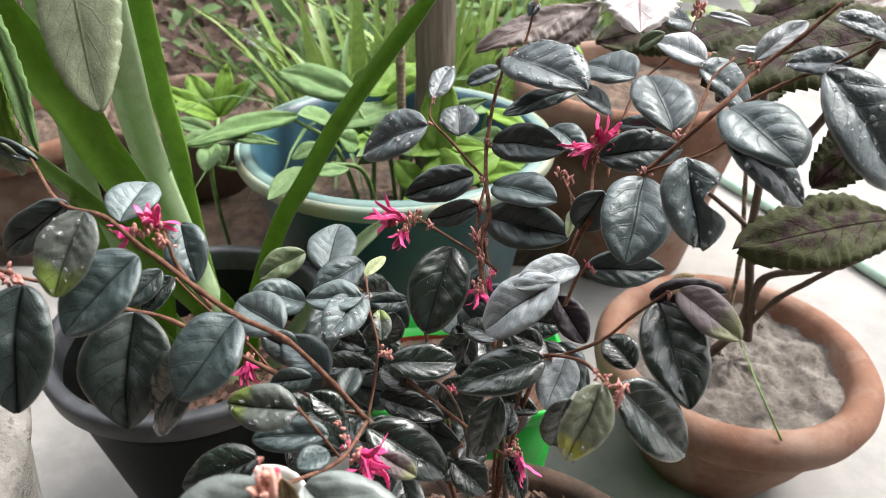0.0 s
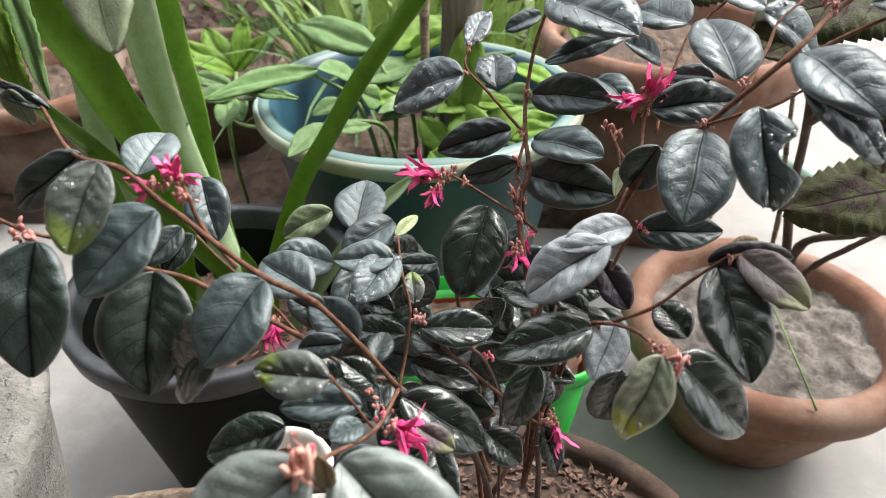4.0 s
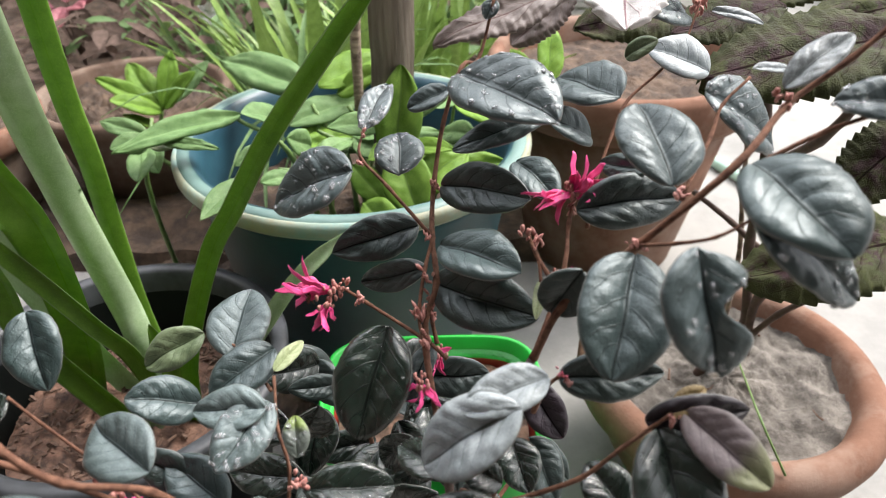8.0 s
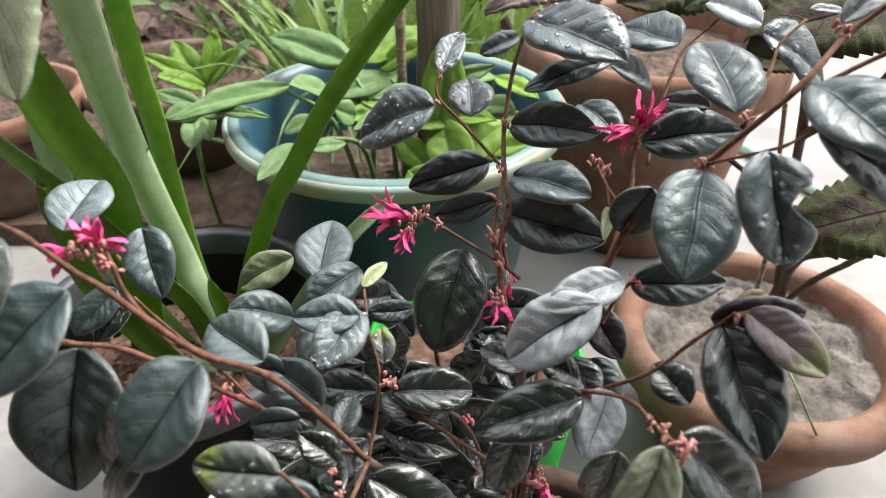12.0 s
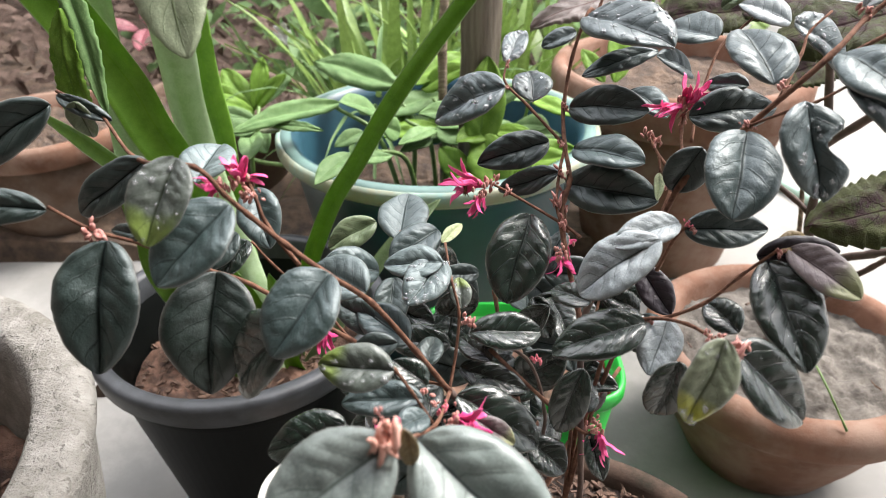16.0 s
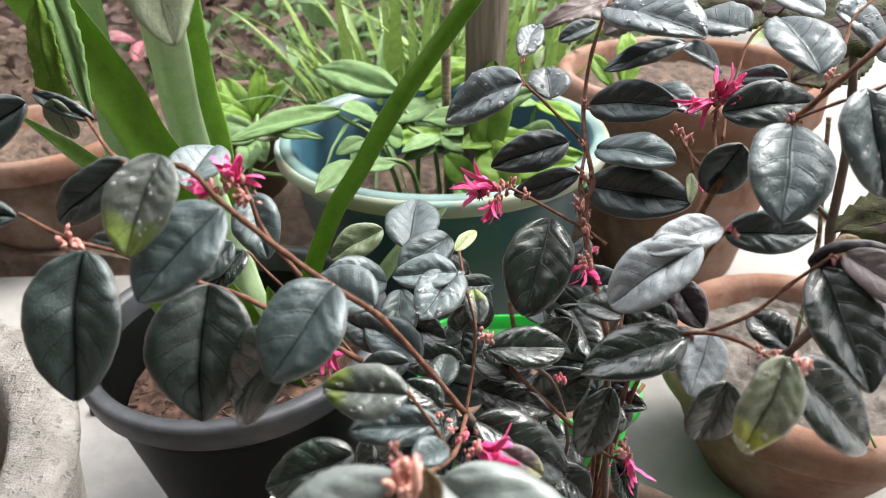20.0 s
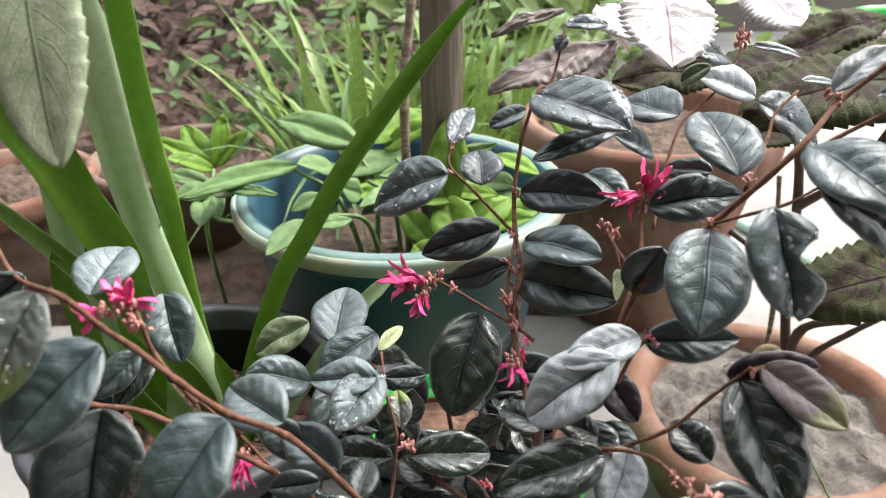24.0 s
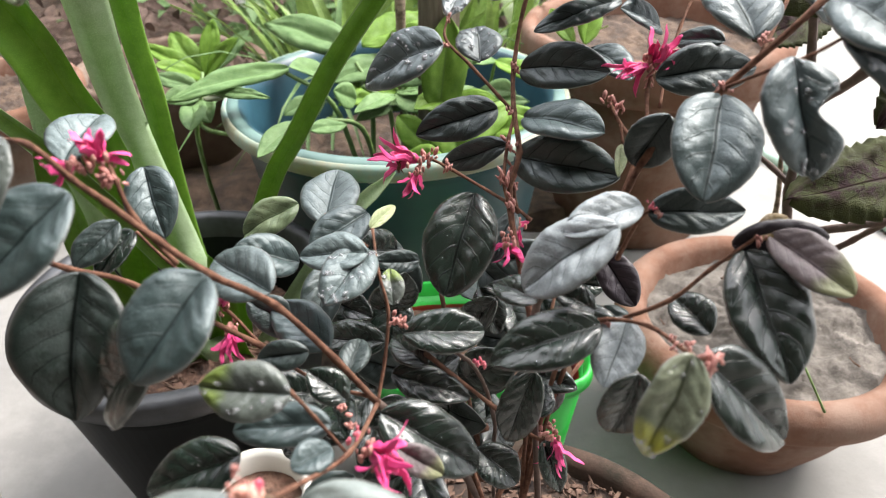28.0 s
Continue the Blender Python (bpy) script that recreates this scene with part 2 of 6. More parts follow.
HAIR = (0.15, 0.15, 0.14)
LEAF = {
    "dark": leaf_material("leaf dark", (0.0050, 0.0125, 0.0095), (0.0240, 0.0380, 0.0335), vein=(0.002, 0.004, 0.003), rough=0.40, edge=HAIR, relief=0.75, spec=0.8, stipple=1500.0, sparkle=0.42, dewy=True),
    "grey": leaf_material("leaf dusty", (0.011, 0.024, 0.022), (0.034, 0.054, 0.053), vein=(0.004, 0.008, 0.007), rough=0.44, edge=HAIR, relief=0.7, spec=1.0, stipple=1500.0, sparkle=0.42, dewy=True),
    # paler copy of the grey leaf, its upward sheen put into the colour
    "skylit": leaf_material("leaf skylit", (0.046, 0.070, 0.067), (0.108, 0.140, 0.139), vein=(0.014, 0.024, 0.022), rough=0.46, edge=HAIR, relief=0.7, spec=0.9, stipple=1500.0, dewy=True),
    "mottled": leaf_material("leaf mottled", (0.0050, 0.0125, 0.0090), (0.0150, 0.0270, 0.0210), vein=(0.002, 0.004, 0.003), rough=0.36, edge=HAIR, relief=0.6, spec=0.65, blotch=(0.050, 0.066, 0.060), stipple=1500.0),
    # sky reflection painted into the base colour, on top of a waxy tone
    "pale": leaf_material("leaf pale sheen", (0.140, 0.165, 0.172), (0.265, 0.295, 0.305), vein=(0.065, 0.078, 0.078), rough=0.5, edge=HAIR, spec=0.7, relief=0.6),
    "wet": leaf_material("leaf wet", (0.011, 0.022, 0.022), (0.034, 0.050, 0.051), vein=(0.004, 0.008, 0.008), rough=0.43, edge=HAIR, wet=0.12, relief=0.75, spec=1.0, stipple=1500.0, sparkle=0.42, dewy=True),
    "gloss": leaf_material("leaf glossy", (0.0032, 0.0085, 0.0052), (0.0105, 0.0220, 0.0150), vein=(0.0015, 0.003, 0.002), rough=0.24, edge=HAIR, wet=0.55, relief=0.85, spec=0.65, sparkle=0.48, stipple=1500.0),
    # the front pair's bright sheen, painted as a lighter base colour
    "matt": leaf_material("leaf front sheen", (0.095, 0.120, 0.110), (0.185, 0.215, 0.202), vein=(0.060, 0.076, 0.068), rough=0.42, edge=HAIR, relief=0.4, spec=0.6),
    "green": leaf_material("leaf greenish", (0.075, 0.110, 0.055), (0.150, 0.190, 0.105), vein=(0.04, 0.06, 0.025), rough=0.42, edge=HAIR, thin=0.15),
    "wetgreen": leaf_material("leaf turning", (0.050, 0.062, 0.055), (0.100, 0.115, 0.100), tip=(0.16, 0.22, 0.05), vein=(0.03, 0.04, 0.02), rough=0.38, edge=HAIR, wet=0.2),
    "lime": leaf_material("leaf young", (0.22, 0.27, 0.13), (0.34, 0.38, 0.22), vein=(0.2, 0.24, 0.1), rough=0.5, edge=HAIR, thin=0.2),
    "yellow": leaf_material("leaf yellowing", (0.10, 0.12, 0.08), (0.20, 0.22, 0.15), tip=(0.42, 0.42, 0.06), vein=(0.06, 0.07, 0.03), rough=0.36, edge=HAIR, wet=0.3, thin=0.2),
    "purple": leaf_material("leaf purple", (0.012, 0.008, 0.012), (0.034, 0.025, 0.032), vein=(0.006, 0.004, 0.006), rough=0.45, edge=HAIR),
    "mauve": leaf_material("leaf mauve", (0.11, 0.085, 0.085), (0.20, 0.165, 0.165), tip=(0.25, 0.26, 0.14), vein=(0.05, 0.035, 0.04), rough=0.5, edge=HAIR, thin=0.12),
    "brown": leaf_material("leaf withered", (0.13, 0.085, 0.03), (0.26, 0.19, 0.08), vein=(0.09, 0.05, 0.02), rough=0.55, edge=HAIR),
    "blade": leaf_material("strap leaf", (0.105, 0.235, 0.018), (0.175, 0.335, 0.036), relief=0.12, rough=0.42, veins=0.0, thin=0.35, edge=(0.30, 0.42, 0.19), spec=0.4),
    "stalk": leaf_material("pale strap leaf", (0.290, 0.420, 0.200), (0.420, 0.550, 0.330), relief=0.12, rough=0.42, veins=0.0, thin=0.25),
    "fresh": leaf_material("fresh leaf", (0.095, 0.198, 0.016), (0.180, 0.305, 0.048), vein=(0.11, 0.18, 0.05), relief=0.1, rough=0.5, thin=0.25, spec=0.25),
    "grass": leaf_material("grass blade", (0.095, 0.165, 0.028), (0.215, 0.315, 0.085), rough=0.45, veins=0.0, thin=0.2, relief=0.1),
    "soft": leaf_material("soft green leaf", (0.085, 0.165, 0.055), (0.165, 0.265, 0.105), vein=(0.12, 0.19, 0.08), relief=0.1, rough=0.55, thin=0.2, spec=0.25),
    "dusk": leaf_material("dull brown leaf", (0.042, 0.030, 0.024), (0.125, 0.088, 0.072), rough=0.85, veins=0.0, relief=0.2, spec=0.1),
    "coleus": leaf_material("coleus leaf", (0.021, 0.026, 0.007), (0.054, 0.062, 0.017), vein=(0.014, 0.006, 0.008), rough=0.65, blotch=(0.030, 0.011, 0.013), veins=7.0, relief=1.5, spec=0.2, sparkle=0.8),
    "under": leaf_material("leaf underside", (0.155, 0.190, 0.105), (0.270, 0.310, 0.200), vein=(0.10, 0.13, 0.055), rough=0.6, thin=0.12, veins=7.0),
    "silver": leaf_material("coleus leaf pale", (0.42, 0.40, 0.39), (0.66, 0.63, 0.62), vein=(0.40, 0.22, 0.25), rough=0.5, veins=6.0),
    "rosy": leaf_material("rosy leaf", (0.22, 0.055, 0.075), (0.42, 0.16, 0.18), vein=(0.30, 0.06, 0.09), rough=0.5),
    "petal": leaf_material("white petal", (0.60, 0.60, 0.58), (0.78, 0.78, 0.75), rough=0.5, veins=0.0, relief=0.1),
    "taupe": leaf_material("coleus leaf taupe", (0.075, 0.055, 0.048), (0.150, 0.118, 0.105), vein=(0.08, 0.04, 0.04), rough=0.5, veins=6.0),
}
BARK = surface("twig bark", (0.070, 0.030, 0.019), (0.205, 0.102, 0.065), 300.0, 0.85, depth=0.0006, spec=0.25)
BUD = surface("bud", (0.27, 0.080, 0.065), (0.55, 0.29, 0.250), 420.0, 0.6, depth=0.0003)
BUD_SALMON = surface("salmon bud", (0.55, 0.25, 0.19), (0.74, 0.44, 0.36), 200.0, 0.6, depth=0.0003)
BUD_PINK = surface("pink bud", (0.55, 0.06, 0.14), (0.68, 0.22, 0.24), 250.0, 0.55, depth=0.0003)
PETAL = surface("petal", (0.62, 0.025, 0.17), (0.80, 0.10, 0.30), 120.0, 0.45, depth=0.0002)
TERRA = surface("terracotta", (0.132, 0.065, 0.041), (0.218, 0.116, 0.078), 22.0, 0.88, 260.0, 0.0008, stain=(0.240, 0.160, 0.122), stain_scale=9.0, spec=0.25)
TERRA_DARK = surface("old terracotta", (0.085, 0.052, 0.036), (0.165, 0.110, 0.080), 18.0, 0.9, 200.0, 0.0008, stain=(0.20, 0.155, 0.125), stain_scale=7.0, spec=0.25)
BLACK = surface("black plastic", (0.0018, 0.0024, 0.0022), (0.0042, 0.0054, 0.0050), 30.0, 0.5, 300.0, 0.0002, spec=0.10)
# the rim's reflections, painted as a greyer copy of the black plastic
BLACK_RIM = surface("black plastic with grey sheen", (0.016, 0.018, 0.020), (0.050, 0.054, 0.061), 40.0, 0.5, 300.0, 0.0003)
TEAL = surface("teal plastic", (0.005, 0.038, 0.048), (0.010, 0.062, 0.075), 14.0, 0.38, 200.0, 0.0002)
TEAL_IN = surface("blue plastic inside", (0.009, 0.042, 0.064), (0.030, 0.092, 0.125), 12.0, 0.4, 200.0, 0.0002)
CREAM = surface("cream plastic", (0.235, 0.238, 0.160), (0.330, 0.330, 0.235), 14.0, 0.5, 200.0, 0.0003, stain=(0.20, 0.33, 0.30), stain_scale=10.0)
TEAL_PALE = surface("faded teal plastic", (0.090, 0.165, 0.150), (0.150, 0.240, 0.215), 16.0, 0.45, 200.0, 0.0002)
GREEN = surface("green plastic", (0.010, 0.330, 0.030), (0.022, 0.450, 0.055), 10.0, 0.35, 200.0, 0.0002)
RED = surface("red plastic", (0.20, 0.016, 0.010), (0.28, 0.028, 0.016), 10.0, 0.45, 200.0, 0.0002)
WHITE = surface("white plastic", (0.60, 0.60, 0.55), (0.74, 0.73, 0.68), 12.0, 0.5, 120.0, 0.0003)
CEMENT = surface("concrete", (0.185, 0.174, 0.155), (0.275, 0.264, 0.240), 70.0, 0.92, 330.0, 0.006, stain=(0.155, 0.145, 0.126), stain_scale=45.0, pits=170.0)
FLOOR = surface("floor cement", (0.195, 0.19, 0.179), (0.265, 0.26, 0.245), 6.0, 0.8, 160.0, 0.0006, stain=(0.29, 0.28, 0.26), stain_scale=3.0)
SOIL = surface("dry soil", (0.052, 0.033, 0.022), (0.140, 0.096, 0.066), 40.0, 0.95, 160.0, 0.004, stain=(0.045, 0.032, 0.025), stain_scale=30.0)
SOIL_GREY = surface("grey soil", (0.090, 0.079, 0.067), (0.190, 0.170, 0.148), 40.0, 0.95, 150.0, 0.004, stain=(0.050, 0.043, 0.036), stain_scale=30.0)
SOIL_RED = surface("red soil", (0.085, 0.045, 0.030), (0.230, 0.130, 0.090), 60.0, 0.95, 200.0, 0.004, stain=(0.040, 0.024, 0.018), stain_scale=40.0)
PLASTER = surface("plaster", (0.085, 0.075, 0.064), (0.140, 0.125, 0.108), 3.0, 0.9, 60.0, 0.002)
HOSE = surface("pale green rubber", (0.30, 0.47, 0.38), (0.42, 0.58, 0.48), 20.0, 0.45, 200.0, 0.0002)
SOIL_DARK = surface("damp soil", (0.030, 0.019, 0.013), (0.095, 0.062, 0.045), 50.0, 0.95, 180.0, 0.004, stain=(0.022, 0.015, 0.012), stain_scale=40.0)
CLAY_DAMP = surface("damp mossy clay", (0.045, 0.028, 0.020), (0.115, 0.072, 0.052), 30.0, 0.85, 240.0, 0.001, stain=(0.030, 0.024, 0.016), stain_scale=22.0, spec=0.25)
CHIP = surface("mulch chip", (0.035, 0.020, 0.014), (0.190, 0.115, 0.080), 120.0, 0.9, 500.0, 0.0006)
WOOD = surface("weathered wood", (0.150, 0.118, 0.088), (0.330, 0.280, 0.225), 30.0, 0.88, 140.0, 0.002, stain=(0.10, 0.078, 0.060), stain_scale=18.0, grain=(2.5, 2.5, 0.18))
STICK = surface("dry stick", (0.120, 0.082, 0.055), (0.400, 0.320, 0.235), 60.0, 0.9, 200.0, 0.0016, stain=(0.085, 0.058, 0.040), stain_scale=40.0, grain=(0.22, 3.0, 3.0))
STEM_GREEN = surface("green stem", (0.08, 0.15, 0.03), (0.16, 0.25, 0.075), 80.0, 0.5, depth=0.0003)
STEM_DARK = surface("woody stem", (0.045, 0.026, 0.020), (0.115, 0.072, 0.055), 90.0, 0.7, depth=0.0006)
WATER, _n, _l, _p = base_material("water drop")
# part stays opaque white, standing in for sky light caught in the drops
_p.inputs["Base Color"].default_value = (0.95, 0.97, 1, 1)
_p.inputs["Roughness"].default_value, _p.inputs["IOR"].default_value, _p.inputs["Transmission Weight"].default_value = 0.02, 1.33, 0.84


# ---- mesh helpers ----
def part(name, mesh, material, parent=None, label=""):
    """One mesh object under a thing; mesh is a bmesh or mesh data."""
    if isinstance(mesh, bmesh.types.BMesh):
        data = bpy.data.meshes.new(name)
        mesh.to_mesh(data)
        mesh.free()
    else:
        data = mesh
    for f in data.polygons:
        f.use_smooth = True
    if not data.materials:
        data.materials.append(material)
    ob = new(name, data)
    ob.parent = parent
    return tagged(ob, label)


def thing(name, label, category, at=(0, 0, 0), group="", kind=""):
    ob = new(name)
    ob.empty_display_size = 0.02
    ob.location = at
    return tagged(ob, label, category, group, kind)


def grid_mesh(name, rows, cols, point, both=0.0):
    """A sheet of rows x cols points from point(i/rows, j/cols) -> (co, uv); both: thickness along z of a second skin."""
    verts, uvs, faces = [], [], []
    for i in range(rows + 1):
        for j in range(cols + 1):
            co, uv = point(i / rows, j / cols)
            verts.append(co)
            uvs.append(uv)
    k = cols + 1
    for i in range(rows):
        for j in range(cols):
            a = i * k + j
            faces.append((a, a + 1, a + k + 1, a + k))
    if both:
        n0 = len(verts)
        under = [(x, y, z - both) for x, y, z in verts]
        verts += under
        uvs += uvs[:]
        faces += [(n0 + d, n0 + c, n0 + b, n0 + a) for a, b, c, d in faces]
        for i in range(rows):
            for a, b in ((i * k, (i + 1) * k), ((i + 1) * k + cols, i * k + cols)):
                faces.append((a, b, n0 + b, n0 + a))
        for j in range(cols):
            for a, b in ((j + 1, j), (rows * k + j, rows * k + j + 1)):
                faces.append((a, b, n0 + b, n0 + a))
    data = bpy.data.meshes.new(name)
    data.from_pydata(verts, [], faces)
    layer = data.uv_layers.new(name="UVMap")
    for loop in data.loops:
        layer.data[loop.index].uv = uvs[loop.vertex_index]
    return data


def smooth_path(points, steps):
    """Catmull-Rom through the points."""
    pts = [Vector(p) for p in points]
    pts = [2 * pts[0] - pts[1]] + pts + [2 * pts[-1] - pts[-2]]
    out = []
    for i in range(1, len(pts) - 2):
        a, b, c, d = pts[i - 1:i + 3]
        for k in range(steps):
            t = k / steps
            out.append(0.5 * (2 * b + (c - a) * t + (2 * a - 5 * b + 4 * c - d) * t * t + (3 * b - a - 3 * c + d) * t ** 3))
    out.append(pts[-2])
    return out


def tube(points, r0, r1, steps=5, sides=8, knots=0.0, seed=1):
    """A tapered, slightly knotty tube as a bmesh."""
    path = smooth_path(points, steps)
    rnd = random.Random(seed)
    bm = bmesh.new()
    rings, side = [], Vector((0.3, 0.2, 0.9))
    for i, p in enumerate(path):
        way = (path[min(i + 1, len(path) - 1)] - path[max(i - 1, 0)]).normalized()
        side = (side - way * side.dot(way)).normalized()
        up = way.cross(side)
        r = r0 + (r1 - r0) * i / (len(path) - 1)
        if knots and i % steps == 0:
            r *= 1 + knots
        rings.append([bm.verts.new(p + (side * math.cos(a) + up * math.sin(a)) * r * (1 + 0.08 * rnd.uniform(-1, 1)))
                      for a in (2 * math.pi * s / sides for s in range(sides))])
    for a, b in zip(rings, rings[1:]):
        for s in range(sides):
            bm.faces.new((a[s], a[(s + 1) % sides], b[(s + 1) % sides], b[s]))
    bm.faces.new(rings[0][::-1])
    bm.faces.new(rings[-1])
    return bm


def lathe(profile, sides=72, wobble=0.0, seed=1, floor=True):
    """A body of revolution round z from (radius, height) pairs, with a floor at its first ring and open at its last."""
    bm = bmesh.new()
    rings = []
    for k, (r, z) in enumerate(profile):
        ring = []
        for s in range(sides):
            a = 2 * math.pi * s / sides
            w = 1 + wobble * noise.noise((math.cos(a) * 2 + seed, math.sin(a) * 2, z * 9))
            ring.append(bm.verts.new((r * w * math.cos(a), r * w * math.sin(a), z)))
        rings.append(ring)
    for a, b in zip(rings, rings[1:]):
        for s in range(sides):
            bm.faces.new((a[s], a[(s + 1) % sides], b[(s + 1) % sides], b[s]))
    if floor:
        bm.faces.new(rings[0][::-1])
    return bm


def squared(bm, deep=0.76, power=4.5):
    """Turns a round body into a rounded square one, narrower in depth."""
    for v in bm.verts:
        r = math.hypot(v.co.x, v.co.y)
        if r > 1e-6:
            ca, sa = abs(v.co.x / r), abs(v.co.y / r)
            k = (ca ** power + sa ** power) ** (-1 / power)
            v.co.x, v.co.y = v.co.x * k, v.co.y * k * deep
        v.co.z *= 0.885
    return bm


def blob(bm, at, r, squash=(1, 1, 1), turn=None, seed=0, rough=0.15):
    m = Matrix.Translation(at) @ (turn or Matrix()) @ Matrix.Diagonal((*squash, 1))
    made = bmesh.ops.create_icosphere(bm, subdivisions=1, radius=r, matrix=m)
    for v in made["verts"]:
        v.co += Vector((noise.noise(v.co * 300 + Vector((seed, 0, 0))), noise.noise(v.co * 300 + Vector((0, seed, 5))), noise.noise(v.co * 300 + Vector((9, 0, seed))))) * r * rough


def frame_of(base, tip, normal):
    """The turn of a leaf: x along it, z along the normal as far as it can be."""
    x = (Vector(tip) - Vector(base)).normalized()
    z = Vector(normal)
    z = (z - x * z.dot(x)).normalized()
    y = z.cross(x)
    return Matrix.Translation(base) @ Matrix((x, y, z)).transposed().to_4x4()


def leaf_mesh(length, width, fold=0.25, curl=0.1, quilt=1.0, teeth=0, shape=(0.55, 0.5), rows=60, cols=20, veins=5.5, seed=1, wave=0.0, torn=False):
    a, b = shape
    top = (a / (a + b)) ** a * (b / (a + b)) ** b
    side = 0.5 * width

    def point(v, u):
        s = 2 * u - 1
        vv = 0.004 + 0.992 * v
        w = side * vv ** a * (1 - vv) ** b / top
        if teeth:
            w *= 1 + min(0.16, 1.2 * fold) * (0.5 - ((v * teeth) % 1))
        else:
            w *= 1 + 0.018 * noise.noise((v * 22, 2.0 if s > 0 else 0.0, seed * 9)) + 0.05 * noise.noise((v * 4, 7.0 if s > 0 else 0.0, seed * 9))
        x = length * v
        y = s * w
        if torn and s > 0:
            gap = math.exp(-((v - 0.50) / 0.17) ** 2)
            y *= 1.0 - 0.80 * gap
            x += 0.05 * length * s * (1 - gap)
        z = fold * (abs(s) - 0.55 * s * s) * w * 1.6 - curl * length * (v - 0.25) ** 2 + 0.004 * length - 0.10 * w * s ** 8
        warp = v + 0.55 / max(veins, 1) * noise.noise((v * 2.6, 4.0 if s > 0 else 0.0, seed * 5)) + 0.10 / max(veins, 1) * noise.noise((v * 9, s * 5, seed * 5))
        ph = math.pi * veins * (warp - 0.30 * abs(s) ** 1.25 + (0.4 / veins if s > 0 else 0))
        puff = 1 + 0.6 * noise.noise((v * 4, s * 2, seed * 3))
        z += quilt * puff * length * 0.021 * abs(math.sin(ph)) ** 0.42 * (1 - abs(s) ** 4) * min(1, 7 * abs(s)) * max(0.0, math.sin(math.pi * min(1, v * 1.02))) ** 0.5
        z += wave * length * (noise.noise((v * 3 + seed * 7.1, s * 1.3, seed)) + 0.45 * noise.noise((v * 8 + seed * 5.1, s * 3.1, seed)) * min(1, 5 * abs(s)))
        y += 0.03 * length * noise.noise((v * 2 + seed * 3.3, 0, seed))
        return (x, y, z), (u, warp)

    return grid_mesh("leaf", rows, cols, point, both=0.012 * length)


def drops_mesh(leaf, count, seed, size=0.0017):
    """Water drops that sit on a leaf's upper skin."""
    rnd = random.Random(seed)
    faces = leaf.polygons[: 60 * 20]
    bm = bmesh.new()
    for _ in range(count):
        f = rnd.choice(faces)
        r = size * rnd.choice((0.3, 0.35, 0.4, 0.5, 0.6, 0.7, 0.95))
        turn = f.normal.to_track_quat("Z", "Y").to_matrix().to_4x4()
        blob(bm, f.center + f.normal * r * 0.15, r, (rnd.uniform(0.9, 1.6), rnd.uniform(0.8, 1.1), 0.55), turn, rnd.random() * 9, 0.22)
    return bm


LOOKS = {"skylit": "grey-green leaf, sky sheen put into its colour", "mottled": "dark leaf mottled with wet patches", "dark": "dark purple-green leaf", "grey": "dusty grey-green leaf", "pale": "pale waxy leaf, sky sheen put into its colour", "wet": "dark leaf beaded with water",
         "gloss": "glossy wet blackish-green leaf", "green": "dull green leaf", "wetgreen": "leaf turning green at the tip", "lime": "small pale young leaf",
         "yellow": "leaf yellowing at the tip", "purple": "dull purple leaf", "mauve": "faded mauve leaf", "brown": "withered brown leaf", "fresh": "fresh green leaf", "soft": "soft grey-green leaf", "coleus": "toothed leaf, green and dark purple",
         "rosy": "pink leaf", "petal": "white petal", "under": "pale toothed leaf", "silver": "pale greyish-pink toothed leaf", "taupe": "drooping taupe leaf", "dusk": "dull brown leaf", "matt": "large grey-green leaf, sheen put into its colour", "blade": "green strap leaf", "stalk": "pale green strap leaf"}
count = [0]


def leaf(plant, kind, base, tip, width, rise, fold=0.42, curl=0.14, drops=0, lean=0.0, teeth=0, shape=(0.55, 0.5), quilt=1.0, wave=0.03, torn=False):
    """A shrub leaf from base to tip; rise: degrees by which its face looks up from the horizontal; lean: to the side."""
    count[0] += 1
    k = count[0]
    length = (Vector(tip) - Vector(base)).length
    r, q = radians(rise), radians(lean)
    face = (math.cos(r) * math.sin(q), -math.cos(r) * math.cos(q), math.sin(r))
    if shape == (0.55, 0.5):
        shape = (0.52 + 0.10 * ((k * 0.618) % 1), 0.58 + 0.17 * ((k * 0.414) % 1))
    fine = dict(rows=75, cols=16, veins=7.0) if teeth else {}
    data = leaf_mesh(length, width, fold, curl, quilt, teeth, shape, seed=k * 0.37, wave=wave, torn=torn, **fine)
    ob = part("leaf", data, LEAF[kind], plant, LOOKS[kind])
    ob.matrix_world = frame_of(base, tip, face)
    if kind == "gloss" and not drops:
        tagged(part("dew", drops_mesh(data, int(1500 * length), k, 0.00034), WATER, ob, "fine water beads"), kind="stuff")
    if drops:
        tagged(part("dew", drops_mesh(data, drops, k), WATER, ob, "water beads, whitened to stand in for glints"), kind="stuff")
    return ob


def twig(plant, name, points, r0, r1, material=None):
    count[0] += 1
    if name == "twig":
        r0, r1 = 1.25 * r0, 1.2 * r1
    return part(name, tube(points, r0, r1, 5, 8, 0.25, count[0]), material or BARK, plant)


# ---- ground ----
def ground_sheet():
    bm = bmesh.new()
    bmesh.ops.create_grid(bm, x_segments=60, y_segments=60, size=30)
    for v in bm.verts:
        v.co.z = 0.002 * noise.noise(v.co * 0.7)
    return bm


def wall(name, size, at, label):
    bm = bmesh.new()
    bmesh.ops.create_cube(bm, size=1, matrix=Matrix.Translation(at) @ Matrix.Diagonal((*size, 1)))
    ob = part(name, bm, PLASTER)
    for f in ob.data.polygons:
        f.use_smooth = False
    return tagged(ob, label, "balcony" if "balcony" in name else "wall", kind="structure")


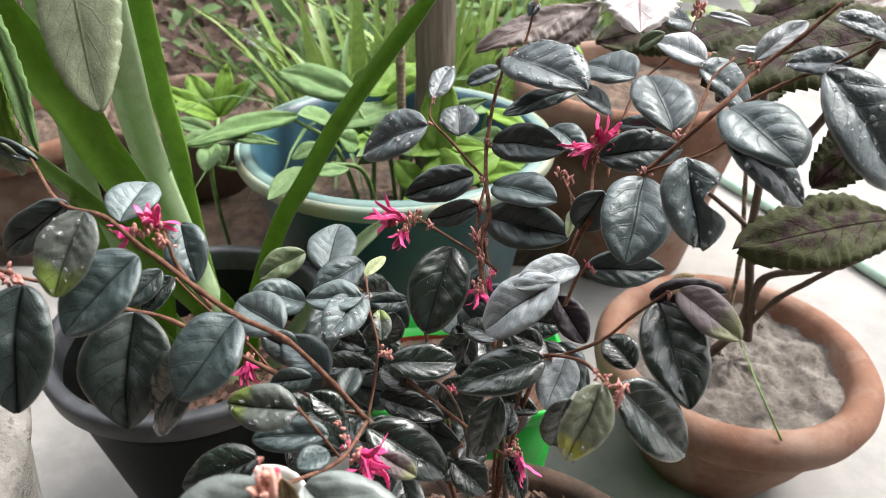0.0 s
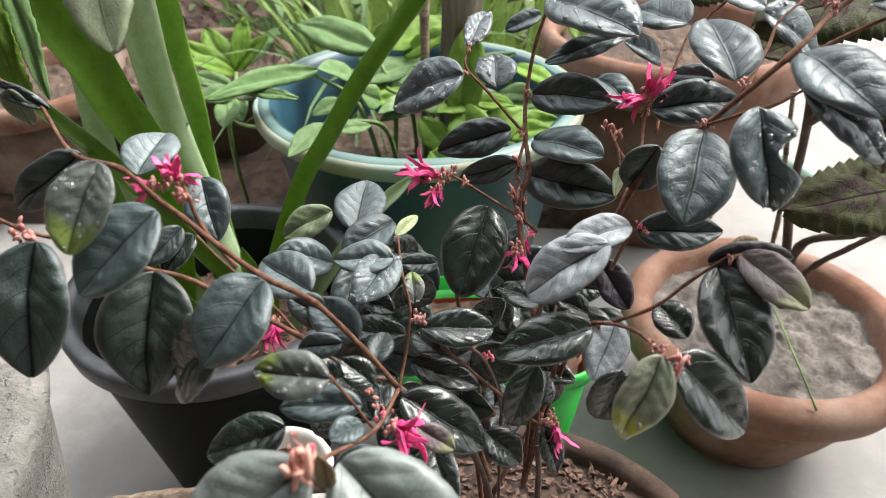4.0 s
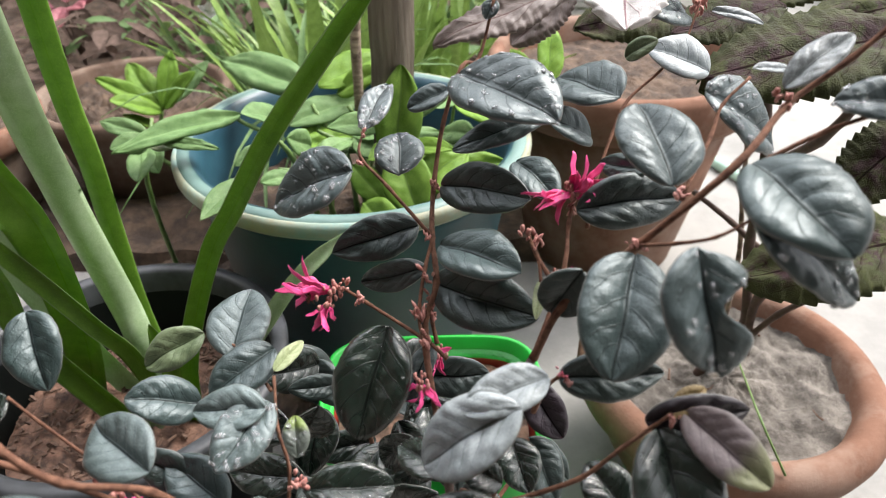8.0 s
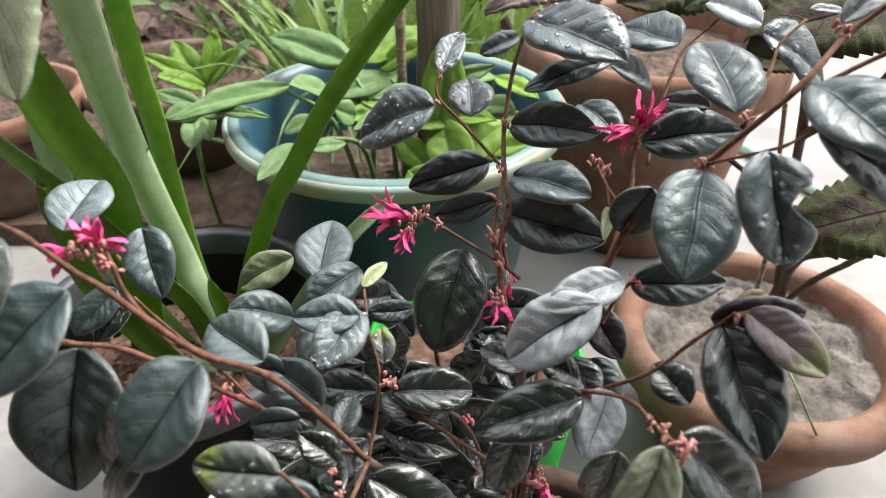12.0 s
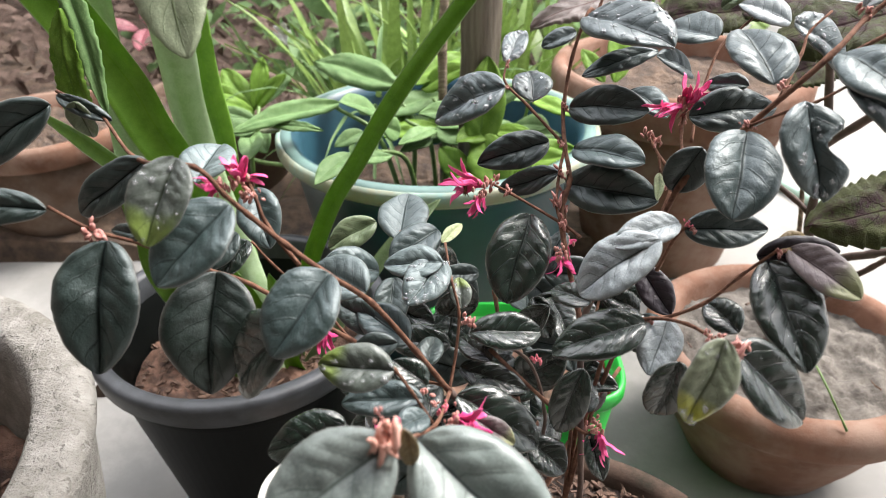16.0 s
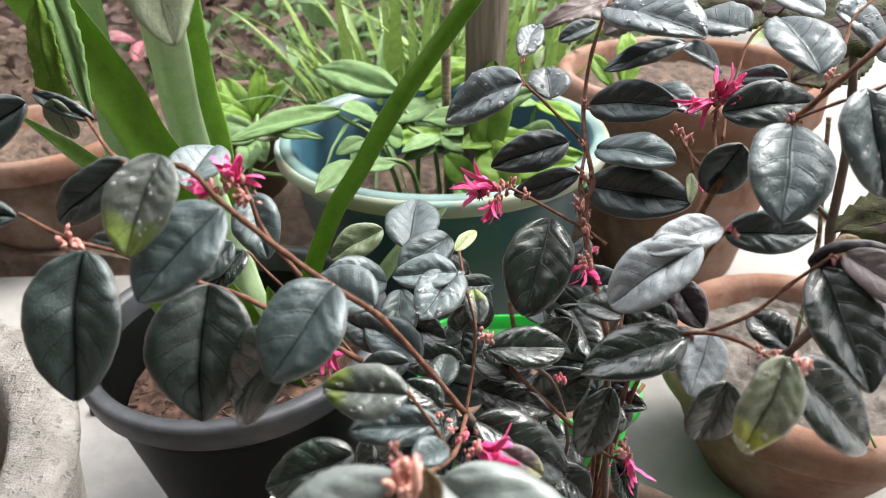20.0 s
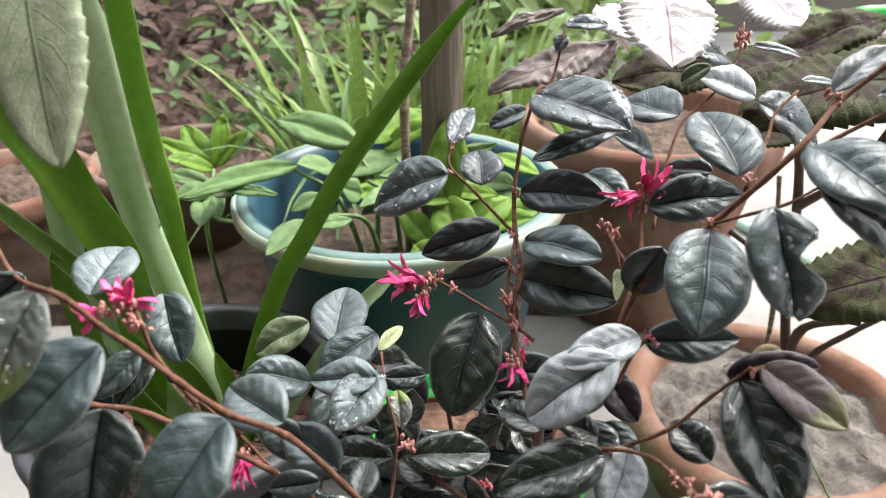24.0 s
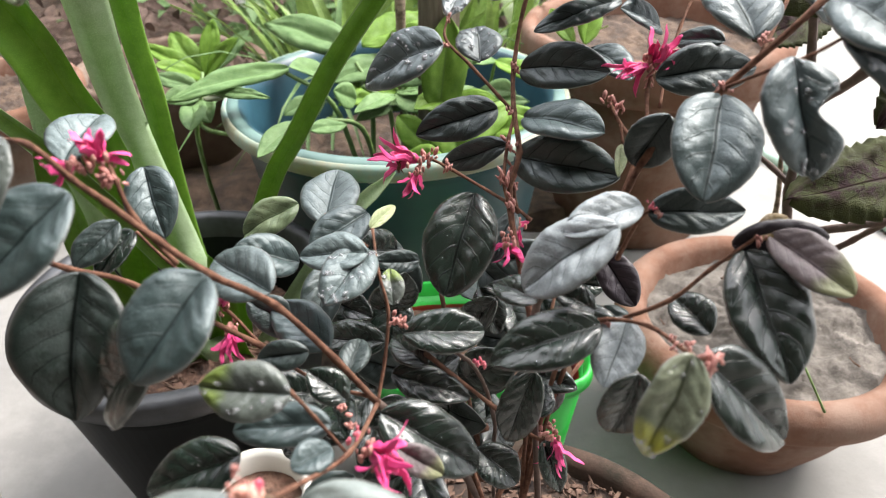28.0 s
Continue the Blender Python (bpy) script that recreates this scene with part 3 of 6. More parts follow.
# South, side and west walls are unseen, added to cut sky light and reflections.
wall("unseen_wall_south", (7.0, 0.15, 3.4), (-0.6, -1.15, 1.7), "unseen plain wall behind the camera, added to darken reflections")
wall("unseen_wall_side", (0.15, 1.55, 3.0), (-1.25, -0.30, 1.5), "unseen plain wall on the left, added to hold back the sky")
# added slab, out of view, darkens what the leaves reflect from above
wall("unseen_balcony_slab", (6.4, 1.20, 0.14), (-0.6, -0.475, 2.75), "unseen plain slab overhead, added to hold back the sky")
# the west wall is out of view, there for contrast only
wall("unseen_wall_west", (0.15, 6.0, 2.8), (-2.5, 1.6, 1.4), "plain plastered yard wall")
wall("wall_north", (6.0, 0.15, 1.9), (-0.5, 3.4, 0.95), "plain plastered yard wall")

ground = part("ground", ground_sheet(), FLOOR)
tagged(ground, "grey cement yard floor", "floor", kind="structure")


# ---- pots ----
def pot_thing(name, label, at, category="plant pot"):
    return thing(name, label, category, at)


def soil_sheet(radius, z, relief, seed, material, parent, dome=0.0):
    bm = bmesh.new()
    rings = [[bm.verts.new((0, 0, z + dome))]]
    nr, ns = 36, 100
    for i in range(1, nr + 1):
        r = radius * i / nr
        ring = []
        for s in range(ns):
            a = 2 * math.pi * s / ns
            x, y = r * math.cos(a), r * math.sin(a)
            h = relief * (noise.noise((x * 30 + seed, y * 30, 0)) + 0.65 * noise.noise((x * 85, y * 85 + seed, 1)) + 0.5 * noise.noise((x * 190, y * 190 + seed, 1)) + 0.35 * noise.noise((x * 380, y * 380 + seed, 4)))
            ring.append(bm.verts.new((x, y, z + h + dome * (1 - (i / nr) ** 2))))
        rings.append(ring)
    for s in range(ns):
        bm.faces.new((rings[0][0], rings[1][s], rings[1][(s + 1) % ns]))
    for a, b in zip(rings[1:], rings[2:]):
        for s in range(ns):
            bm.faces.new((a[s], b[s], b[(s + 1) % ns], a[(s + 1) % ns]))
    return part("soil", bm, material, parent, "dry crumbly soil")


# a round terracotta pot with a rolled rim, grey soil nearly to the top
terracotta_pot = pot_thing("terracotta_pot", "terracotta pot with a thick rolled rim, on the floor", (0.326, 0.592, 0))
part("body", lathe([(0.078, 0), (0.084, 0.004), (0.112, 0.060), (0.133, 0.112), (0.139, 0.128), (0.134, 0.130), (0.115, 0.11), (0.108, 0.10)], 80, 0.012), TERRA, terracotta_pot)
part("rim", lathe([(0.136, 0.118), (0.144, 0.122), (0.1495, 0.130), (0.1525, 0.142), (0.151, 0.153), (0.145, 0.161), (0.136, 0.165), (0.127, 0.163), (0.1205, 0.156), (0.115, 0.13), (0.112, 0.116)], 96, 0.010, floor=False), TERRA, terracotta_pot, "rolled terracotta rim")
soil_sheet(0.1190, 0.140, 0.0085, 3.0, SOIL_GREY, terracotta_pot)

# the black nursery pot
black_pot = pot_thing("nursery_pot", "black plastic nursery pot with a rolled rim", (-0.2405, 0.5245, 0))
black_pot.scale = (1.045, 1.045, 1.0)
part("body", lathe([(0.078, 0), (0.082, 0.004), (0.1175, 0.212), (0.1195, 0.214), (0.1205, 0.238), (0.1185, 0.240), (0.1172, 0.230), (0.1148, 0.227), (0.1143, 0.213), (0.1120, 0.210), (0.1115, 0.196), (0.1095, 0.193), (0.1088, 0.178), (0.1065, 0.15)], 80), BLACK, black_pot)
part("rim", lathe([(0.119, 0.226), (0.127, 0.227), (0.1300, 0.231), (0.1325, 0.248), (0.1315, 0.252), (0.128, 0.2535), (0.121, 0.2535), (0.118, 0.250), (0.116, 0.222)], 96, floor=False), BLACK_RIM, black_pot, "rolled rim, reflections painted grey")
soil_sheet(0.1075, 0.181, 0.008, 8.0, SOIL_RED, black_pot)

# teal tub with a cream lip
teal_pot = pot_thing("teal_tub", "teal plastic tub with a broad cream lip", (-0.058, 0.800, 0))
teal_pot.scale = (0.967, 0.967, 1.0)
part("body", lathe([(0.130, 0), (0.135, 0.005), (0.184, 0.295), (0.192, 0.310), (0.188, 0.312)], 90), TEAL, teal_pot)
part("lip", lathe([(0.186, 0.308), (0.198, 0.310), (0.204, 0.316), (0.2045, 0.325), (0.2015, 0.330), (0.198, 0.329)], 110, floor=False), CREAM, teal_pot, "cream lip stained green")
part("ledge", lathe([(0.1985, 0.3285), (0.196, 0.331), (0.188, 0.332), (0.184, 0.329)], 110, floor=False), TEAL_PALE, teal_pot, "faded teal ledge inside the lip")
part("inner_wall", lathe([(0.1845, 0.330), (0.181, 0.328), (0.175, 0.315), (0.165, 0.22), (0.163, 0.20)], 90, floor=False), TEAL_IN, teal_pot, "pale blue inner wall")
soil_sheet(0.170, 0.235, 0.008, 15.0, SOIL, teal_pot)

# cement planter with a broad rough wall
cement_planter = pot_thing("cement_planter", "tall rough cement planter with a thick round wall", (-0.375, 0.181, 0))
shell = lathe([(0.112, 0), (0.118, 0.006), (0.134, 0.120), (0.150, 0.240), (0.168, 0.372), (0.1735, 0.386), (0.1715, 0.3935), (0.166, 0.3955), (0.160, 0.3957), (0.153, 0.3955), (0.1475, 0.395), (0.1440, 0.391), (0.1415, 0.380), (0.137, 0.33), (0.128, 0.25)], 170, 0.006, 4)
for v in shell.verts:
    d = 0.0016 * noise.noise(v.co * 85) + 0.0009 * noise.noise(v.co * 240)
    v.co += Vector((v.co.x * 2, v.co.y * 2, 0.8)) * d
part("wall", shell, CEMENT, cement_planter)
soil_sheet(0.136, 0.318, 0.012, 22.0, SOIL_RED, cement_planter)

# the shrub's own clay pot
shrub_pot = pot_thing("clay_pot", "old clay pot filled with mulched soil", (0.041, 0.268, 0))
part("body", lathe([(0.085, 0), (0.090, 0.004), (0.124, 0.140), (0.122, 0.142), (0.11, 0.12)], 80, 0.012), CLAY_DAMP, shrub_pot)
part("rim", lathe([(0.122, 0.134), (0.143, 0.136), (0.150, 0.146), (0.151, 0.172), (0.147, 0.180), (0.137, 0.181), (0.131, 0.176), (0.126, 0.14)], 96, 0.01, floor=False), CLAY_DAMP, shrub_pot, "worn clay rim")
soil_sheet(0.1305, 0.166, 0.004, 31.0, SOIL_DARK, shrub_pot, 0.012)

# a small green pot behind it
green_pot = pot_thing("green_pot", "bright green squarish plastic pot with a red lining", (0.022, 0.518, 0))
part("body", squared(lathe([(0.070, 0), (0.074, 0.003), (0.094, 0.215), (0.092, 0.217), (0.088, 0.19)], 72)), GREEN, green_pot)
part("rim", squared(lathe([(0.093, 0.212), (0.098, 0.214), (0.1005, 0.219), (0.1005, 0.230), (0.098, 0.234), (0.095, 0.232), (0.091, 0.210)], 80, floor=False)), GREEN, green_pot, "rolled green rim")
part("liner", squared(lathe([(0.0895, 0.206), (0.0885, 0.204), (0.086, 0.190), (0.084, 0.180)], 72, floor=False)), RED, green_pot, "red plastic liner inside the pot")
green_soil = soil_sheet(0.084, 0.180, 0.005, 40.0, SOIL_RED, green_pot)
for v in green_soil.data.vertices:
    q = math.hypot(v.co.x, v.co.y)
    if q > 1e-6:
        k = ((abs(v.co.x) / q) ** 4.5 + (abs(v.co.y) / q) ** 4.5) ** (-1 / 4.5)
        v.co.x, v.co.y = v.co.x * k, v.co.y * k * 0.76

# taller terracotta pot further back
back_pot = pot_thing("tall_terracotta_pot", "tall terracotta pot with a plain rim", (0.310, 1.060, 0))
part("body", lathe([(0.115, 0), (0.120, 0.004), (0.172, 0.270), (0.170, 0.272), (0.16, 0.24)], 80, 0.01), TERRA, back_pot)
part("rim", lathe([(0.170, 0.262), (0.190, 0.264), (0.196, 0.274), (0.196, 0.316), (0.190, 0.326), (0.178, 0.326), (0.172, 0.318), (0.166, 0.26)], 96, 0.006, floor=False), TERRA, back_pot)
soil_sheet(0.170, 0.290, 0.006, 50.0, SOIL, back_pot)

# bowls of dry soil at the back and the side
far_bowl = pot_thing("clay_bowl", "wide clay bowl of dry soil", (-0.50, 1.27, 0.02))
part("bowl", lathe([(0.10, 0), (0.11, 0.005), (0.152, 0.150), (0.166, 0.156), (0.172, 0.166), (0.171, 0.180), (0.163, 0.187), (0.152, 0.180), (0.145, 0.13)], 80, 0.035), TERRA_DARK, far_bowl)
soil_sheet(0.150, 0.160, 0.020, 60.0, SOIL, far_bowl)
side_pot = pot_thing("clay_pot", "brown clay pot of dry soil with a broad smooth rim", (-0.775, 1.140, 0))
part("body", lathe([(0.098, 0), (0.106, 0.006), (0.124, 0.060), (0.136, 0.120), (0.141, 0.178), (0.138, 0.180), (0.130, 0.15)], 80, 0.012), TERRA_DARK, side_pot)
part("rim", lathe([(0.140, 0.168), (0.154, 0.172), (0.160, 0.182), (0.160, 0.205), (0.154, 0.213), (0.144, 0.211), (0.136, 0.17)], 90, 0.01, floor=False), TERRA, side_pot)
soil_sheet(0.140, 0.180, 0.01, 70.0, SOIL, side_pot)


# ---- the flowering shrub ----
shrub = thing("fringe_flower_shrub", "fringe-flower shrub with dark oval leaves, dewy and in pink bloom", "shrub", (0.02, 0.26, 0.17))
shrub.matrix_world = Matrix.Translation((0, 0, 0))

twig(shrub, "trunk", [(0.0250, 0.2620, 0.1650), (0.0180, 0.2620, 0.2500), (0.0000, 0.2580, 0.3400), (-0.0357, 0.2301, 0.4206)], 0.00200, 0.00157, STEM_DARK)
twig(shrub, "trunk", [(0.0300, 0.2650, 0.1650), (0.0400, 0.2700, 0.2800), (0.0270, 0.2586, 0.4323), (0.0405, 0.2666, 0.4545), (0.0587, 0.2740, 0.4795)], 0.00174, 0.00139, STEM_DARK)
twig(shrub, "branch", [(-0.0357, 0.2301, 0.4206), (-0.0501, 0.2319, 0.4423), (-0.0670, 0.2270, 0.4722), (-0.0808, 0.2133, 0.4956), (-0.0949, 0.2157, 0.5069), (-0.1083, 0.2198, 0.5173), (-0.1149, 0.2175, 0.5268), (-0.1240, 0.2182, 0.5374), (-0.1632, 0.2557, 0.5242), (-0.1906, 0.2875, 0.5321), (-0.2125, 0.2973, 0.5389)], 0.00132, 0.00070)
twig(shrub, "branch", [(-0.0382, 0.2301, 0.4243), (-0.0576, 0.2365, 0.4252), (-0.0791, 0.2441, 0.4373), (-0.0918, 0.2492, 0.4511), (-0.1143, 0.2570, 0.4712), (-0.1233, 0.2593, 0.4824)], 0.00078, 0.00052)
twig(shrub, "branch", [(-0.0784, 0.2418, 0.4394), (-0.1196, 0.2393, 0.4728), (-0.1323, 0.2268, 0.4890), (-0.1513, 0.2231, 0.5024), (-0.1675, 0.2191, 0.5115), (-0.1826, 0.2209, 0.5204)], 0.00110, 0.00060)
twig(shrub, "branch", [(0.0270, 0.2586, 0.4323), (0.0192, 0.2963, 0.4700), (0.0243, 0.3132, 0.4856), (0.0230, 0.3298, 0.4972), (0.0244, 0.3519, 0.5099), (0.0294, 0.3664, 0.5330), (0.0376, 0.3758, 0.5537), (0.0462, 0.3937, 0.5508), (0.0536, 0.4045, 0.5754)], 0.00135, 0.00070)
twig(shrub, "twig", [(0.0230, 0.3298, 0.4972), (0.0049, 0.3454, 0.5127), (-0.0068, 0.3551, 0.5225), (-0.0057, 0.3652, 0.5292)], 0.00070, 0.00044)
twig(shrub, "twig", [(0.0277, 0.2892, 0.4661), (0.0192, 0.2963, 0.4700), (-0.0042, 0.3093, 0.4793), (-0.0147, 0.3159, 0.4824)], 0.00070, 0.00052)
twig(shrub, "branch", [(0.0587, 0.2740, 0.4795), (0.0687, 0.2768, 0.5029), (0.0898, 0.2741, 0.5288), (0.1155, 0.2744, 0.5575), (0.1372, 0.2941, 0.5682), (0.1538, 0.2958, 0.5824), (0.1667, 0.2962, 0.5963)], 0.00150, 0.00090)
twig(shrub, "twig", [(0.0587, 0.2740, 0.4795), (0.0716, 0.2960, 0.5015), (0.0762, 0.3148, 0.5109), (0.0805, 0.3262, 0.5177)], 0.00078, 0.00061)
twig(shrub, "twig", [(0.0437, 0.2282, 0.4591), (0.0672, 0.2282, 0.4703), (0.0807, 0.2308, 0.4821), (0.0957, 0.2349, 0.4924)], 0.00070, 0.00052)
twig(shrub, "twig", [(0.0317, 0.2496, 0.4367), (0.0438, 0.2234, 0.4665), (0.0579, 0.2160, 0.4698), (0.0632, 0.1947, 0.4772), (0.0661, 0.1876, 0.4810)], 0.00070, 0.00052)
twig(shrub, "twig", [(0.0581, 0.2615, 0.4652), (0.0606, 0.2555, 0.4840), (0.0633, 0.2516, 0.4928)], 0.00070, 0.00052)
twig(shrub, "branch", [(-0.0361, 0.2322, 0.4184), (-0.0331, 0.2437, 0.4311), (-0.0315, 0.2538, 0.4472), (-0.0349, 0.2609, 0.4605), (-0.0380, 0.2785, 0.4698)], 0.00078, 0.00052)
twig(shrub, "twig", [(0.1116, 0.2987, 0.5312), (0.1271, 0.3208, 0.5455), (0.1335, 0.3314, 0.5527), (0.1455, 0.3395, 0.5603)], 0.00070, 0.00044)
twig(shrub, "twig", [(0.0898, 0.2741, 0.5288), (0.0948, 0.2578, 0.5405), (0.1024, 0.2496, 0.5480), (0.1127, 0.2507, 0.5535)], 0.00052, 0.00044)
twig(shrub, "twig", [(0.1167, 0.2731, 0.5555), (0.1394, 0.2732, 0.5689), (0.1546, 0.2692, 0.5776), (0.1740, 0.2709, 0.5878)], 0.00070, 0.00044)
twig(shrub, "twig", [(0.0894, 0.3352, 0.4959), (0.0944, 0.3497, 0.5090), (0.1040, 0.3685, 0.5232), (0.1137, 0.3835, 0.5336), (0.1294, 0.3945, 0.5422), (0.1430, 0.4059, 0.5512), (0.1518, 0.4192, 0.5627)], 0.00070, 0.00044)
twig(shrub, "twig", [(-0.0357, 0.2301, 0.4206), (-0.0403, 0.1864, 0.4450), (-0.0485, 0.1511, 0.4753), (-0.0472, 0.1335, 0.4959)], 0.00070, 0.00052)
twig(shrub, "twig", [(-0.0545, 0.1855, 0.4738), (-0.0486, 0.1855, 0.4625), (-0.0415, 0.1869, 0.4457)], 0.00052, 0.00044)
twig(shrub, "twig", [(-0.0169, 0.2452, 0.4320), (0.0118, 0.2551, 0.3906), (0.0322, 0.2579, 0.3665), (0.0387, 0.2580, 0.3665)], 0.00078, 0.00070)
twig(shrub, "trunk", [(0.0200, 0.2650, 0.1650), (0.0148, 0.2708, 0.3290), (0.0126, 0.2603, 0.3784), (0.0003, 0.2519, 0.4216), (-0.0259, 0.2511, 0.4353)], 0.00104, 0.00078, STEM_DARK)
twig(shrub, "twig", [(0.0100, 0.2550, 0.1680), (-0.0669, 0.1745, 0.3695), (-0.0509, 0.1800, 0.3904), (-0.0422, 0.1899, 0.4020)], 0.00078, 0.00052)
twig(shrub, "twig", [(0.0724, 0.2916, 0.4945), (0.0666, 0.2984, 0.4996), (0.0626, 0.3059, 0.5042), (0.0603, 0.3124, 0.5089)], 0.00078, 0.00061)
twig(shrub, "twig", [(0.0636, 0.3027, 0.5028), (0.0638, 0.2969, 0.4973)], 0.00061, 0.00052)
twig(shrub, "twig", [(0.0241, 0.3055, 0.4595), (0.0223, 0.3092, 0.4685), (0.0219, 0.3136, 0.4768)], 0.00078, 0.00061)
twig(shrub, "twig", [(0.0632, 0.1947, 0.4772), (0.0584, 0.1856, 0.4852)], 0.00078, 0.00061)
twig(shrub, "twig", [(0.0236, 0.3298, 0.4972), (0.0197, 0.3178, 0.4892), (0.0170, 0.3035, 0.4776), (0.0186, 0.2945, 0.4708)], 0.00070, 0.00061)
twig(shrub, "twig", [(-0.0913, 0.2164, 0.4973), (-0.1025, 0.2211, 0.5123), (-0.1064, 0.2249, 0.5222), (-0.1096, 0.2299, 0.5265)], 0.00070, 0.00052)
twig(shrub, "twig", [(-0.0734, 0.3136, 0.4618), (-0.0687, 0.3120, 0.4611), (-0.0558, 0.3044, 0.4565), (-0.0412, 0.2814, 0.4592)], 0.00061, 0.00052)
leaf(shrub, "wet", (-0.0082, 0.3346, 0.5267), (-0.0454, 0.3440, 0.5073), 0.0325, 65, drops=73)
leaf(shrub, "wet", (-0.0057, 0.3656, 0.5300), (0.0052, 0.3928, 0.5414), 0.0138, 65, drops=53)
leaf(shrub, "wet", (0.0099, 0.3617, 0.5098), (0.0080, 0.3848, 0.5204), 0.0229, 65, drops=43)
leaf(shrub, "grey", (0.0318, 0.3753, 0.5429), (0.0133, 0.3740, 0.5365), 0.0134, 65)
leaf(shrub, "wet", (0.0359, 0.3727, 0.5515), (0.0713, 0.3335, 0.5493), 0.0384, 65, drops=89)
leaf(shrub, "grey", (0.1061, 0.3718, 0.5398), (0.0828, 0.3989, 0.5406), 0.0329, 65)
leaf(shrub, "grey", (0.0706, 0.3534, 0.5384), (0.0320, 0.3480, 0.5297), 0.0146, 65)
leaf(shrub, "grey", (0.0966, 0.3742, 0.5199), (0.0757, 0.3679, 0.5331), 0.0216, 65)
leaf(shrub, "dark", (0.0278, 0.3514, 0.5101), (0.0607, 0.3247, 0.5184), 0.0218, 36)
leaf(shrub, "grey", (0.0608, 0.3623, 0.5147), (0.0763, 0.3391, 0.5101), 0.0202, 65)
leaf(shrub, "dark", (0.0171, 0.3461, 0.4926), (-0.0215, 0.3403, 0.4832), 0.0203, 36)
leaf(shrub, "grey", (0.0261, 0.3216, 0.4986), (0.0548, 0.2967, 0.5043), 0.0242, 65)
leaf(shrub, "dark", (0.0202, 0.3261, 0.4837), (-0.0110, 0.3383, 0.4672), 0.0139, 36)
leaf(shrub, "dark", (0.0231, 0.3195, 0.4804), (0.0604, 0.2876, 0.4888), 0.0256, 36)
leaf(shrub, "dark", (0.0729, 0.2746, 0.5188), (0.0640, 0.2795, 0.4952), 0.0189, 36)
leaf(shrub, "grey", (0.0885, 0.2712, 0.5275), (0.0755, 0.2363, 0.5071), 0.0303, 65)
leaf(shrub, "wet", (0.0934, 0.2406, 0.5513), (0.0999, 0.2222, 0.5219), 0.0281, 65, torn=True, drops=26)
leaf(shrub, "dark", (0.0789, 0.3157, 0.5183), (0.1215, 0.3176, 0.5215), 0.0216, 36)
leaf(shrub, "grey", (0.1048, 0.2914, 0.5412), (0.1004, 0.3284, 0.5572), 0.0300, 65)
leaf(shrub, "dark", (0.1059, 0.3201, 0.5309), (0.0904, 0.3365, 0.5274), 0.0115, 36)
leaf(shrub, "grey", (0.1186, 0.2720, 0.5591), (0.1346, 0.2361, 0.5517), 0.0349, 65)
leaf(shrub, "wet", (0.1130, 0.2515, 0.5537), (0.1459, 0.2407, 0.5324), 0.0260, 65, drops=68)
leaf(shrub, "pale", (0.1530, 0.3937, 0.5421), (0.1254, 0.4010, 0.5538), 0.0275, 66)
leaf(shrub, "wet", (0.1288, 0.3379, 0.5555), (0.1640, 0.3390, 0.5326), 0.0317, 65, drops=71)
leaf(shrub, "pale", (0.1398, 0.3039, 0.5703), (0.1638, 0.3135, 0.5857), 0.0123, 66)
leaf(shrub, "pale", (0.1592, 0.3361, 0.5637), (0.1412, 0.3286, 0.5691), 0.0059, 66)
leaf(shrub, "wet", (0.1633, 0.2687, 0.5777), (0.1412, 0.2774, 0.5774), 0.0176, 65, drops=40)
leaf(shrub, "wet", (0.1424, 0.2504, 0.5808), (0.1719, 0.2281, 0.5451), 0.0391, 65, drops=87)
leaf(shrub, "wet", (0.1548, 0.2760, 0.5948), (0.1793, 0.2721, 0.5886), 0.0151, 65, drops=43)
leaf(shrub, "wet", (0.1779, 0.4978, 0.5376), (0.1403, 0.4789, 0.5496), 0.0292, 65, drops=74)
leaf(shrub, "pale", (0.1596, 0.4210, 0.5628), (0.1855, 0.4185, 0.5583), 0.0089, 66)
leaf(shrub, "wet", (0.0537, 0.4040, 0.5735), (0.0492, 0.4002, 0.5665), 0.0084, 65, drops=15)
leaf(shrub, "wet", (0.0543, 0.4094, 0.5773), (0.0770, 0.4107, 0.5780), 0.0122, 65, drops=38)
leaf(shrub, "green", (0.1108, 0.3871, 0.5521), (0.1209, 0.3799, 0.5627), 0.0099, 50)
leaf(shrub, "skylit", (-0.0618, 0.3041, 0.4561), (-0.0590, 0.3366, 0.4682), 0.0271, 65)
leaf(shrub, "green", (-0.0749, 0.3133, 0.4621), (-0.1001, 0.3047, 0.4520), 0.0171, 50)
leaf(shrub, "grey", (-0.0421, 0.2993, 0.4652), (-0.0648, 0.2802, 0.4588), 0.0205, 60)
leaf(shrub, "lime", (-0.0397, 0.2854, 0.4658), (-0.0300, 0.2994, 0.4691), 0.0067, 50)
leaf(shrub, "skylit", (-0.0390, 0.2695, 0.4660), (-0.0537, 0.2436, 0.4605), 0.0205, 60, drops=44)
leaf(shrub, "skylit", (-0.0391, 0.2648, 0.4679), (-0.0665, 0.2658, 0.4660), 0.0171, 60)
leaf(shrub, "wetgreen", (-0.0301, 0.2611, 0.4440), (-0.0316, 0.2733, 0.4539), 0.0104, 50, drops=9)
leaf(shrub, "skylit", (-0.0706, 0.2346, 0.4720), (-0.0969, 0.2558, 0.4728), 0.0231, 60)
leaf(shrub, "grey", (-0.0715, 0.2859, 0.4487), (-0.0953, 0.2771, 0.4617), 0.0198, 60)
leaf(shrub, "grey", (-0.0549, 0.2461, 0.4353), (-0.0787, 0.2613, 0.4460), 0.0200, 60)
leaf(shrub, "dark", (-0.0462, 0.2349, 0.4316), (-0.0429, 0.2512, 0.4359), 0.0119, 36)
